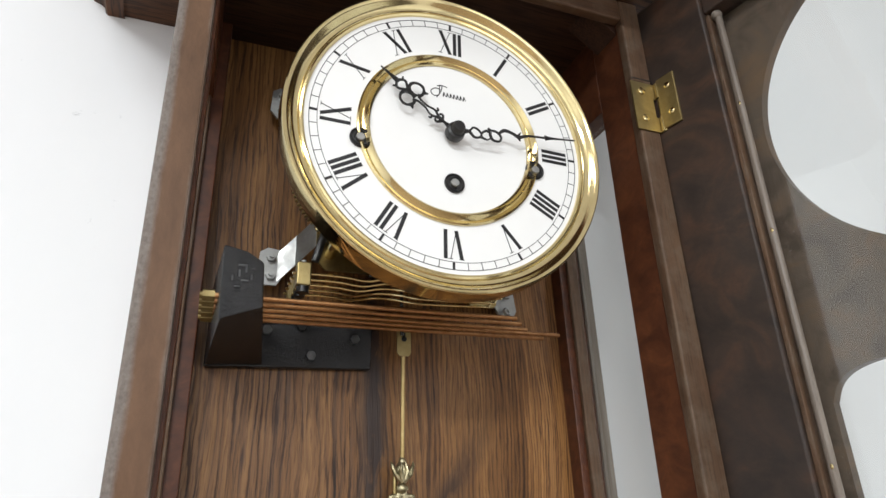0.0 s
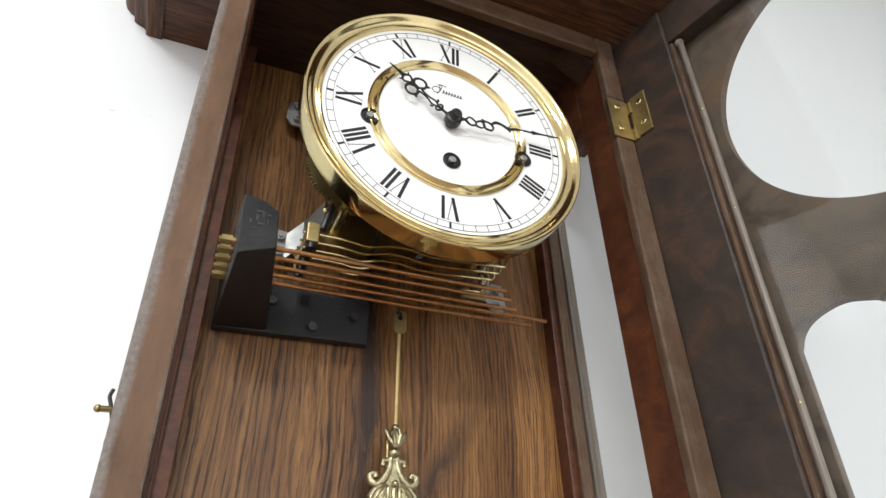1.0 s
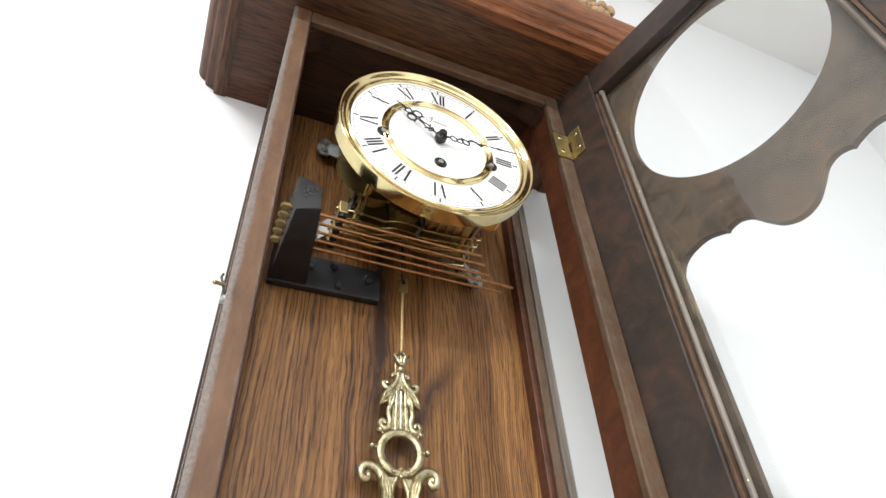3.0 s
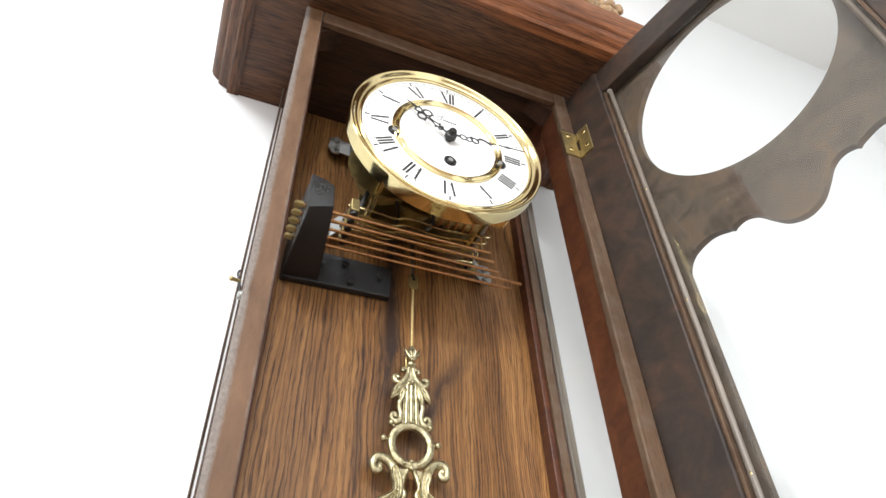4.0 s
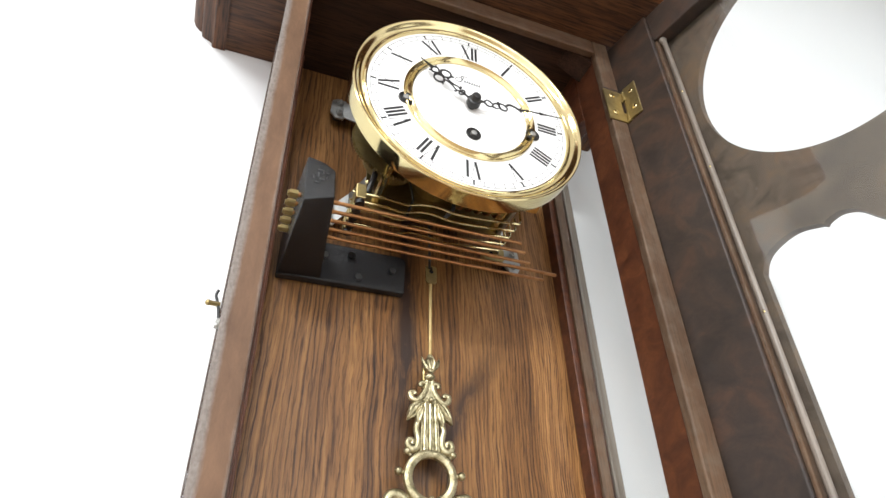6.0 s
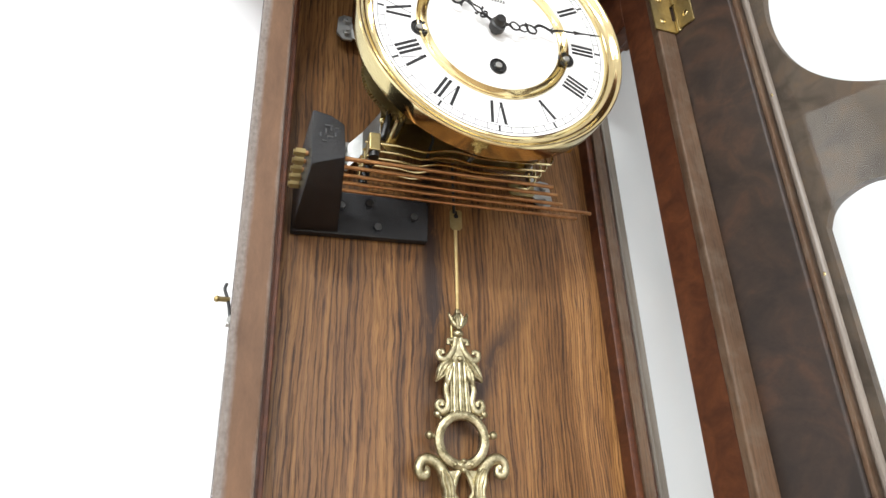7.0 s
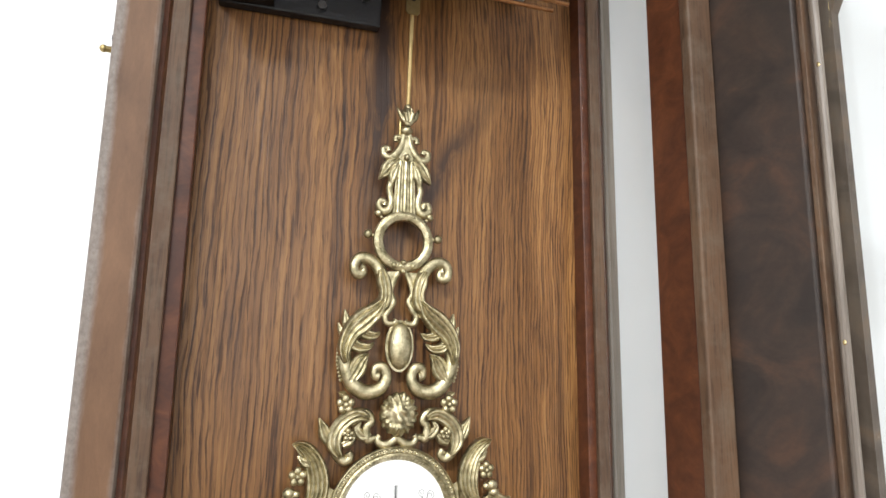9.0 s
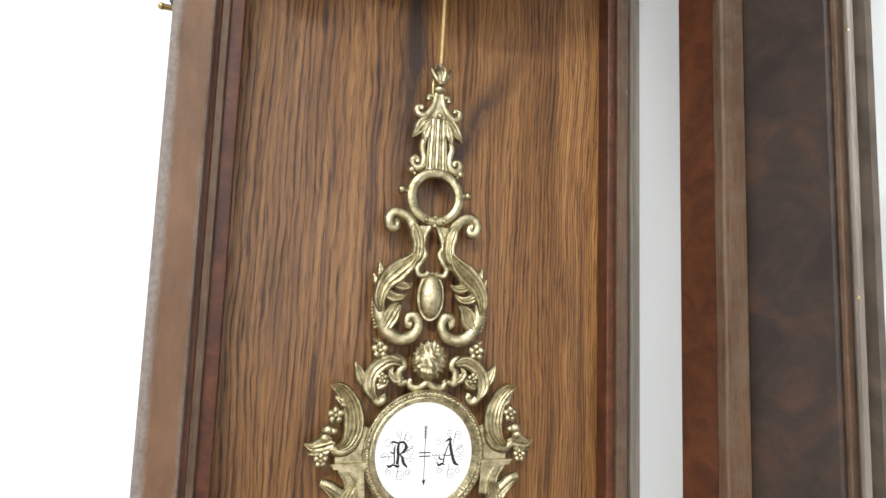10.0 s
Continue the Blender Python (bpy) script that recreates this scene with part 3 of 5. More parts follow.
dial = part("dial_plate", lathe(bmesh.new(), [(0, DY), (0.0455, DY), (0.0455, DY + 0.002), (0.0525, DY + 0.002), (0.0525, DY), (0.0812, DY), (0.0812, DY + 0.004), (0, DY + 0.004)], 96), ENAMEL, move, "white enamelled dial")
part("bezel", lathe(bmesh.new(), [(0.0792, DY + 0.001), (0.0796, DY - 0.0012), (0.0806, DY - 0.0016), (0.0816, DY - 0.0012), (0.0820, DY - 0.0016), (0.0827, DY - 0.0010), (0.0840, DY - 0.0011), (0.0850, DY - 0.0016), (0.0862, DY - 0.0026), (0.0876, DY - 0.0041), (0.0888, DY - 0.0050), (0.0897, DY - 0.0051), (0.0904, DY - 0.0045), (0.0907, DY - 0.0032), (0.0907, DY + 0.0088), (0.0897, DY + 0.0092), (0.0897, DY + 0.004), (0.08, DY + 0.004)], 128), BRASS, move, "polished brass bezel", True)
part("chapter_ring", lathe(bmesh.new(), [(0.0455, DY + 0.0015), (0.0458, DY - 0.0012), (0.0468, DY - 0.0020), (0.0478, DY - 0.0008), (0.0495, DY + 0.0002), (0.0508, DY - 0.0008), (0.0517, DY - 0.0018), (0.0525, DY - 0.0012), (0.0527, DY + 0.0015)], 96), BRASS, move, "polished brass inner ring", True)
I0, I1 = DY - 0.00006, DY - 0.0002
for r, w in ((0.0727, 0.00026), (0.0768, 0.00034)):
    part("minute_circle", lathe(bmesh.new(), [(r - w / 2, I0), (r + w / 2, I0), (r + w / 2, I1), (r - w / 2, I1)], 128, close=True), INK, dial)
bm = bmesh.new()
for k in range(60):
    bar(bm, polar(0.0727, 6 * k), polar(0.0768, 6 * k), 0.00034, I0, I1)
part("minute_ticks", bm, INK, dial)
for k in range(12):
    part("hour_mark", bar(bmesh.new(), polar(0.0730, 30 * k), polar(0.0766, 30 * k), 0.0013, I0, I1 - 0.0001), INK, dial)


def numeral(text, hour):
    """A Roman numeral standing on the inner ring, its foot towards the middle."""
    wide = {"I": 0.0031, "V": 0.0086, "X": 0.0086}
    x = -sum(wide[c] for c in text) / 2
    bm = bmesh.new()
    r0, r1, heavy, hair = 0.0556, 0.0711, 0.00200, 0.00040

    def put(p, q, w):
        pts = []
        for px, pz in (p, q):
            a = radians(30 * hour) + ROT
            pts.append((px * math.cos(a) + pz * math.sin(a), -px * math.sin(a) + pz * math.cos(a)))
        bar(bm, pts[0], pts[1], w, I0, I1)

    for c in text:
        w = wide[c]
        if c == "I":
            put((x + w / 2, r0), (x + w / 2, r1), heavy)
            put((x + 0.0004, r0), (x + w - 0.0004, r0), 0.0003)
            put((x + 0.0004, r1), (x + w - 0.0004, r1), 0.0003)
        elif c == "V":
            put((x + 0.0014, r1), (x + w / 2, r0), heavy)
            put((x + w - 0.0012, r1), (x + w / 2, r0), hair)
            put((x, r1), (x + 0.0028, r1), 0.0003)
            put((x + w - 0.0024, r1), (x + w, r1), 0.0003)
        else:
            put((x + 0.0014, r1), (x + w - 0.0014, r0), heavy)
            put((x + w - 0.0014, r1), (x + 0.0014, r0), hair)
            for q, r in ((x + 0.0002, r1), (x + w - 0.0026, r1), (x + 0.0002, r0), (x + w - 0.0026, r0)):
                put((q, r), (q + 0.0024, r), 0.0003)
        x += w
    part("numeral", bm, INK, dial)


for hour, text in enumerate(("I", "II", "III", "IIII", "V", "VI", "VII", "VIII", "IX", "X", "XI", "XII"), 1):
    # as on the dial, the heavy stroke of a five stands to the left of its own upright way
    numeral(text, hour)

# illegible maker's mark as flourished bars
bm = bmesh.new()
for pts, w in (([(-0.0052, 0.0292), (-0.0085, 0.0300), (-0.0112, 0.0278), (-0.0100, 0.0252), (-0.0070, 0.0256), (-0.0052, 0.0288), (-0.0046, 0.0318), (-0.0060, 0.0322), (-0.0062, 0.0270), (-0.0080, 0.0240)], 0.00050), ([(-0.0075, 0.0318), (-0.0040, 0.0324), (-0.0014, 0.0318)], 0.00055)):
    line = spline(pts, 5)
    for p, q in zip(line, line[1:]):
        bar(bm, p, q, w, I0, I1)
for k in range(7):
    x = -0.0040 + 0.0020 * k
    bar(bm, (x, 0.0254 - 0.0001 * k), (x + 0.0006, 0.0282 - 0.0001 * k), 0.00075, I0, I1)
    bar(bm, (x + 0.0006, 0.0282 - 0.0001 * k), (x + 0.0014, 0.0256 - 0.0001 * k), 0.00030, I0, I1)
part("maker_mark", bm, INK, dial, "small black flourished mark")

# winding holes with their arbors
for x, z in ((-0.0505, -0.0104), (0.0493, -0.0126), (0.0002, -0.0286)):
    bm = lathe(bmesh.new(), [(0.0056, DY - 0.0002), (0.0057, DY - 0.0011), (0.0053, DY - 0.0014), (0.0049, DY - 0.0010), (0.0048, DY - 0.0003), (0.0, DY - 0.0003)], 28, x, z)
    hole_rim = part("winding_hole", bm, BLACK, move, "black winding hole", True)
    part("ferrule", lathe(bmesh.new(), [(0.0043, DY - 0.0004), (0.0043, DY - 0.0009), (0.0039, DY - 0.0009), (0.0039, DY - 0.0004)], 28, x + 0.0004, z + 0.0002, close=True), DARKSTEEL, hole_rim)
    bm = lathe(bmesh.new(), [(0.0023, DY - 0.0003), (0.0023, DY - 0.0024), (0.0019, DY - 0.0028), (0.0, DY - 0.0028)], 20, x - 0.0002, z - 0.0004)
    part("arbor", bm, STEEL, hole_rim, "round steel winding arbor", True)


def pointer(name, deg, strokes, rings, y, label):
    """A pierced black pointer, cut from sheet: strokes are curves of (radius, offset, width), rings of (radius, offset, outer, thickness)."""
    a = radians(deg)

    def place(r, o):
        return r * math.sin(a) + o * math.cos(a), r * math.cos(a) - o * math.sin(a)

    bm = bmesh.new()
    for k, pts in enumerate(strokes):
        line = spline(pts, 5)
        lift = 0.00002 * k
        for p, q in zip(line, line[1:]):
            ext = (q[:2] - p[:2]) * 0.08
            bar(bm, place(*(p[:2] - ext)), place(*(q[:2] + ext)), max(float(p[2]), 0.0003), y - lift, y - 0.0006 - lift, max(float(q[2]), 0.0003))
    for r, o, big, thick in rings:
        lathe(bm, [(big - thick, y), (big, y), (big, y - 0.0007), (big - thick, y - 0.0007)], 24, *place(r, o), close=True)
    part(name, bm, BLACK, move, label)


def both_sides(strokes):
    return [[(r, s * o, w) for r, o, w in pts] for pts in strokes for s in (1, -1)]


pointer("hour_pointer", 308.5, both_sides([
    [(0.0090, 0.0000, 0.0016), (0.0110, 0.0030, 0.0012), (0.0128, 0.0022, 0.0010)],
    [(0.0120, 0.0004, 0.0014), (0.0160, 0.0021, 0.0009), (0.0205, 0.0009, 0.0009), (0.0260, 0.0011, 0.0010), (0.0280, 0.0028, 0.0012)],
    [(0.0150, 0.0022, 0.0013), (0.0146, 0.0036, 0.0010), (0.0160, 0.0042, 0.0006)],
    [(0.0268, 0.0010, 0.0013), (0.0266, 0.0052, 0.0017), (0.0292, 0.0084, 0.0010), (0.0330, 0.0078, 0.0009), (0.0352, 0.0048, 0.0010), (0.0346, 0.0014, 0.0012)],
    [(0.0262, 0.0060, 0.0020), (0.0246, 0.0072, 0.0005)],
    [(0.0346, 0.0010, 0.0015), (0.0382, 0.0034, 0.0012), (0.0408, 0.0014, 0.0014)],
    [(0.0396, 0.0030, 0.0014), (0.0408, 0.0046, 0.0006)],
]) + [[(0.0040, 0, 0.0036), (0.0075, 0, 0.0016), (0.0125, 0, 0.0022)], [(0.0280, 0, 0.0016), (0.0350, 0, 0.0030)], [(0.0400, 0, 0.0036), (0.0450, 0, 0.0018), (0.0525, 0, 0.0005)]],
    [(0.0306, 0.0044, 0.0042, 0.0008), (0.0306, -0.0044, 0.0042, 0.0008)], DY - 0.0048, "pierced black hour pointer")
pointer("minute_pointer", 84.2, [
    [(0.0040, 0.0000, 0.0036), (0.0070, 0.0000, 0.0018), (0.0085, -0.0002, 0.0012)],
    [(0.0078, 0.0006, 0.0016), (0.0102, 0.0034, 0.0012), (0.0136, 0.0030, 0.0012), (0.0150, 0.0004, 0.0012), (0.0180, -0.0012, 0.0014), (0.0206, 0.0004, 0.0014)],
    [(0.0080, -0.0006, 0.0013), (0.0104, -0.0026, 0.0010), (0.0130, -0.0014, 0.0010), (0.0148, 0.0012, 0.0012)],
    [(0.0140, 0.0030, 0.0016), (0.0172, 0.0044, 0.0008), (0.0196, 0.0034, 0.0008)],
    [(0.0196, 0.0008, 0.0016), (0.0208, 0.0042, 0.0014), (0.0246, 0.0048, 0.0012), (0.0262, 0.0020, 0.0012), (0.0240, -0.0010, 0.0012), (0.0206, -0.0018, 0.0010), (0.0190, -0.0030, 0.0010)],
    [(0.0250, 0.0000, 0.0014), (0.0290, -0.0024, 0.0020), (0.0335, -0.0012, 0.0016), (0.0375, 0.0010, 0.0020), (0.0420, 0.0000, 0.0016), (0.0480, -0.0003, 0.0011), (0.0550, 0.0, 0.0010)],
    [(0.0366, 0.0008, 0.0016), (0.0380, 0.0034, 0.0006)], [(0.0366, 0.0008, 0.0016), (0.0392, -0.0020, 0.0006)],
    [(0.0545, 0.0, 0.0032), (0.0600, 0.0, 0.0012), (0.0740, 0.0, 0.0006)],
], [], DY - 0.0068, "slender black minute pointer")
part("pointer_nut", lathe(bmesh.new(), [(0.0052, DY - 0.003), (0.0054, DY - 0.0050), (0.0050, DY - 0.0076), (0.0038, DY - 0.0082), (0.0037, DY - 0.0108), (0.0030, DY - 0.0120), (0, DY - 0.0123)], 28), BLACK, move, "black domed centre nut", True)
part("centre_arbor", rod(bmesh.new(), (0, DY, 0), (0, DY - 0.004, 0), 0.003, 16), BLACK, move)


# works behind the dial
def plate(x0, x1, y0, y1, z0, z1, cut=0.006):
    pts = [(x0 + cut, z0), (x1 - cut, z0), (x1, z0 + cut), (x1, z1 - cut), (x1 - cut, z1), (x0 + cut, z1), (x0, z1 - cut), (x0, z0 + cut)]
    return slab(bmesh.new(), pts, y0, y1)


def gear(cx, cz, r, y0, y1, teeth, depth):
    pts = []
    for k in range(teeth):
        for f, rr in ((0.0, r - depth), (0.3, r - depth), (0.45, r), (0.75, r)):
            a = math.tau * (k + f) / teeth
            pts.append((cx + rr * math.sin(a), cz + rr * math.cos(a)))
    return slab(bmesh.new(), pts, y0, y1)


part("front_plate", plate(-0.058, 0.056, -0.0935, -0.0915, -0.052, 0.066), BRASS_PLATE, move, "brass movement plate")
part("rear_plate", plate(-0.058, 0.056, -0.0340, -0.0320, -0.056, 0.066), BRASS_PLATE, move)
part("dial_cup", lathe(bmesh.new(), [(0.070, DY + 0.004), (0.070, -0.0940), (0.0, -0.0940)], 48), DARKSTEEL, move)
for x, z in ((-0.050, 0.056), (0.048, 0.056), (-0.050, -0.046), (0.048, -0.048)):
    part("pillar", rod(bmesh.new(), (x, -0.0915, z), (x, -0.0340, z), 0.0035, 16), BRASS, move, smooth=True)
for cx, cz, r, y0, teeth in ((-0.0440, -0.017, 0.0345, -0.068, 84), (0.030, -0.002, 0.031, -0.066, 78), (-0.005, -0.020, 0.024, -0.052, 60)):
    wheel = part("gear_wheel", gear(cx, cz, r, y0, y0 + 0.0022, teeth, 0.0018), BRASS_PLATE, move, "toothed brass wheel")
    part("barrel", lathe(bmesh.new(), [(0, y0 + 0.0025), (r * 0.62, y0 + 0.0025), (r * 0.62, y0 + 0.022), (0, y0 + 0.022)], 40, cx, cz), BRASS_PLATE, wheel, smooth=True)
part("chime_drum", rod(bmesh.new(), (0.004, -0.060, -0.046), (0.046, -0.060, -0.046), 0.0085, 20), BRASS_PLATE, move, smooth=True)
for k in range(5):
    part("cam_disc", rod(bmesh.new(), (0.009 + k * 0.0075, -0.060, -0.046), (0.011 + k * 0.0075, -0.060, -0.046), 0.0105, 18), COPPER, move)
part("lever", tube(bmesh.new(), [(-0.052, -0.060, -0.010), (-0.058, -0.058, -0.045), (-0.062, -0.056, -0.060)], 0.0022, 8), DARKSTEEL, move)
part("lever", tube(bmesh.new(), [(-0.030, -0.050, -0.020), (-0.024, -0.046, -0.048), (-0.028, -0.044, -0.062)], 0.0010, 8), DARKSTEEL, move)
part("lever", tube(bmesh.new(), [(0.002, -0.070, -0.040), (0.000, -0.066, -0.066), (-0.004, -0.058, -0.070)], 0.0016, 8), DARKSTEEL, move)
# four steel feet screwed to the back board
for x, z in ((-0.081, -0.049), (-0.081, 0.067), (0.075, -0.060), (0.075, 0.064)):
    s = 1 if x > 0 else -1
    pts = [(x - 0.0065, z + 0.009), (x - 0.0075, z - 0.006), (x - 0.003, z - 0.0115), (x + 0.004, z - 0.0115), (x + 0.0075, z - 0.005), (x + 0.0055, z + 0.011), (x - 0.002, z + 0.012)]
    foot = part("foot", slab(bmesh.new(), pts, -0.0120, -0.0102), STEEL, move, "grey steel mounting foot")
    part("stand_off", rod(bmesh.new(), (x, -0.0102, z), (x, 0.0, z), 0.0035, 12), DARKSTEEL, foot)
    for dz in (-0.006, 0.0055):
        bm = rod(bmesh.new(), (x, -0.0155, z + dz), (x, -0.0118, z + dz), 0.0029, 6)
        rod(bm, (x, -0.0172, z + dz), (x, -0.0150, z + dz), 0.0013, 10)
        part("bolt", bm, STEEL, foot)
    # bent strap from foot to plate
    bm = bmesh.new()
    zz = 0.011 if z < 0 else -0.004
    path = [(x - s * 0.004, -0.0112, z), (x - s * 0.014, -0.013, z + zz), (s * 0.058, -0.030, z + zz * 1.6), (s * 0.052, -0.033, z + zz * 1.8)]
    prev = None
    for p in path:
        v = [bm.verts.new((p[0], p[1] - o, p[2] + h)) for o, h in ((0, -0.0095), (0, 0.0095), (0.0012, 0.0095), (0.0012, -0.0095))]
        if prev:
            for j in range(4):
                bm.faces.new((prev[j], prev[(j + 1) % 4], v[(j + 1) % 4], v[j]))
        else:
            bm.faces.new(v)
        prev = v
    bm.faces.new(prev[::-1])
    part("strap", bm, STEEL, move, "bent steel strap")
    part("screw", ball(bmesh.new(), (s * 0.0560, -0.0345, z + zz * 1.7), 0.0034, 1, 0.7, 1), BRASS, move, smooth=True)
bm = plate(0.046, 0.0665, -0.0145, -0.0125, -0.0645, -0.0515, 0.002)
perf = part("perforated_plate", bm, BRASS_PLATE, move, "pierced brass plate")
part("hole", lathe(bmesh.new(), [(0, -0.0148), (0.0019, -0.0148), (0.0019, -0.0140)], 16, 0.0545, -0.0585), BLACK, perf)
# hammers in a row from front to back
for k in range(5):
    y = -0.0680 + 0.0088 * k
    hz = -0.0738
    ham = part("hammer_arm", tube(bmesh.new(), spline([(-0.075, y, hz + 0.002), (-0.050, y, hz + 0.002), (-0.036, y + 0.0005, hz + 0.001), (-0.024, y - 0.0015, hz + 0.0028), (-0.012, y - 0.0015, hz + 0.0030), (0.006, y, hz + 0.002), (0.045, y - 0.004, hz + 0.002), (0.0500, y - 0.004, hz + 0.003), (0.0520, y - 0.003, hz + 0.007), (0.0520, y - 0.003, hz + 0.016)], 4), 0.0008, 8), BRASS, move, "thin brass hammer arm", True)
    if k == 0:
        head = part("hammer_head", one_box(-0.0732, -0.0660, y - 0.0040, y + 0.0040, hz - 0.0052, hz + 0.0072, 0.0007), BRASS_PLATE, ham, "square brass hammer head")
        part("hammer_tip", rod(bmesh.new(), (-0.0696, y, hz - 0.0085), (-0.0696, y, hz - 0.0050), 0.0032, 16), BLACK, ham, "black leather tip", True)
        part("set_screw", rod(bmesh.new(), (-0.0696, y, hz + 0.0070), (-0.0696, y, hz + 0.0092), 0.0013, 10), STEEL, ham)
    else:
        part("hammer_head", one_box(-0.0730, -0.0665, y - 0.0034, y + 0.0034, hz - 0.0050, hz + 0.0055, 0.0007), BRASS_PLATE, ham, "square brass hammer head")
        part("hammer_tip", rod(bmesh.new(), (-0.0697, y, hz - 0.0080), (-0.0697, y, hz - 0.0050), 0.0029, 14), BLACK, ham, "", True)
comb = part("comb", one_box(0.0505, 0.0535, -0.078, -0.034, -0.0535, -0.0480, 0.0005), STEEL, move)
part("front_lug", one_box(0.036, 0.058, -0.094, -0.084, -0.0690, -0.0665, 0.001), BRASS, move)
# pendulum leader, hooked into the hanger
part("pendulum_leader", tube(bmesh.new(), [(-0.001, -0.030, -0.030), (-0.001, -0.0185, -0.040), (-0.001, -0.0185, -0.088)], 0.0011, 8), DARKSTEEL, move)
part("crutch", one_box(-0.006, 0.004, -0.0320, -0.0170, -0.046, -0.041, 0.0006), DARKSTEEL, move)

# chime gong
gong = thing("chime_gong", "black cast-iron gong block with five bronze chime rods", "gong")
bm = bmesh.new()
fr = [(-0.1094, -0.0675), (-0.0985, -0.0700), (-0.0908, -0.0748), (-0.0898, -0.0970), (-0.1086, -0.1040)]
bk = [(-0.1120, -0.0640), (-0.0950, -0.0655), (-0.0830, -0.0710), (-0.0810, -0.1075), (-0.1120, -0.1085)]
a = [bm.verts.new((x, -0.0875, z)) for x, z in fr]
b = [bm.verts.new((x, -0.0060, z)) for x, z in bk]
bm.faces.new(a), bm.faces.new(b[::-1])
for i in range(5):
    bm.faces.new((a[i], b[i], b[(i + 1) % 5], a[(i + 1) % 5]))
bmesh.ops.bevel(bm, geom=list(bm.edges), offset=0.0012, segments=2, profile=0.5, affect="EDGES")
block = part("gong_block", bm, IRON, gong, "rough black cast-iron block", True)
# raised cast figures on the face that cannot be read
bm = bmesh.new()
for x, z, w, h in ((-0.1005, -0.0775, 0.0036, 0.0010), (-0.0985, -0.0790, 0.0010, 0.0040), (-0.1015, -0.0815, 0.0010, 0.0036), (-0.0990, -0.0850, 0.0034, 0.0010), (-0.1020, -0.0880, 0.0030, 0.0009), (-0.0960, -0.0830, 0.0009, 0.0030), (-0.1045, -0.0840, 0.0009, 0.0028), (-0.0955, -0.0790, 0.0022, 0.0009)):
    box(bm, x - w / 2, x + w / 2, -0.0881, -0.0872, z - h / 2, z + h / 2, 0.0002)
part("cast_mark", bm, DARKSTEEL, block, "raised rubbed casting marks")
bm = bmesh.new()
slab(bm, [(-0.1125, -0.1090), (-0.0175, -0.1075), (-0.0165, -0.0780), (-0.0200, -0.0750), (-0.1120, -0.0740)], -0.0080, -0.0002)
bmesh.ops.bevel(bm, geom=list(bm.edges), offset=0.0014, segments=2, profile=0.5, affect="EDGES")
part("gong_base", bm, IRON, gong, "black cast-iron foot plate")
for x, z in ((-0.0800, -0.0870), (-0.0540, -0.1010), (-0.0280, -0.0900), (-0.0600, -0.0835)):
    bm = rod(bmesh.new(), (x, -0.0105, z), (x, -0.0078, z), 0.0030, 6)
    part("bolt", bm, DARKSTEEL if z < -0.085 else BLACK, gong)
for k, end in enumerate((0.050, 0.058, 0.068, 0.095, 0.089)):
    y, z = -0.0715 + 0.0097 * k, -0.0880
    chime = part("chime_rod", tube(bmesh.new(), [(-0.112, y, z), (-0.086, y, z), (-0.083, y, z), (end, y + (0.002 if k == 2 else 0.0), z - 0.0004)], [0.0016, 0.0016, 0.0013, 0.0013], 10), COPPER, gong, "long bronze chime rod", True)
    bm = rod(bmesh.new(), (-0.1165, y, z), (-0.1110, y, z), 0.0029, 6)
    rod(bm, (-0.1178, y, z), (-0.1160, y, z), 0.0018, 10)
    part("rod_nut", bm, BRASS_PLATE, chime, "brass hexagon nut")


# pendulum
PX, PY = -0.001, -0.014
pend = thing("pendulum", "ornate antique brass pendulum with a white disc, hanging still", "pendulum")
bm = slab(bmesh.new(), [(-0.0048, -0.086), (-0.0040, -0.0850), (0.0032, -0.0850), (0.0040, -0.086), (0.0040, -0.0985), (0.0025, -0.1005), (-0.0033, -0.1005), (-0.0048, -0.0985)], -0.0178, -0.0168)
hang = part("hanger", bm, BRASS_PLATE, pend, "small brass hanger plate with a slot")
bm = lathe(bmesh.new(), [(0, -0.0180), (0.0017, -0.0180), (0.0017, -0.0174)], 16, -0.0004, -0.0900)
bar(bm, (-0.0004, -0.0900), (-0.0004, -0.0860), 0.0018, -0.0180, -0.0174)
part("slot", bm, BLACK, hang)
part("rod", rod(bmesh.new(), (-0.0005, -0.0160, -0.099), (PX, -0.0150, -0.166), 0.00125, 10), BRASS_SATIN, pend, "slim brass rod", True)
part("rod_back", rod(bmesh.new(), (PX - 0.0035, -0.0120, -0.168), (PX - 0.0035, -0.0120, -0.186), 0.0012, 8), BRASS_PLATE, pend)


def swirl(pts, r, flat=0.8, y=0.0, seg=14, both=True):
    """A tapered scroll through (x, z) points on the left; r lists its radii; mirrored to the right."""
    out = bmesh.new()
    for s in ((1, -1) if both else (1,)):
        line = spline([(*p, k) for p, k in zip(pts, r)], 5)
        tube(out, [(PX + s * p[0], PY + y, p[1]) for p in line], [max(p[2] * 1.32, 0.0003) for p in line], seg, flat)
    return out


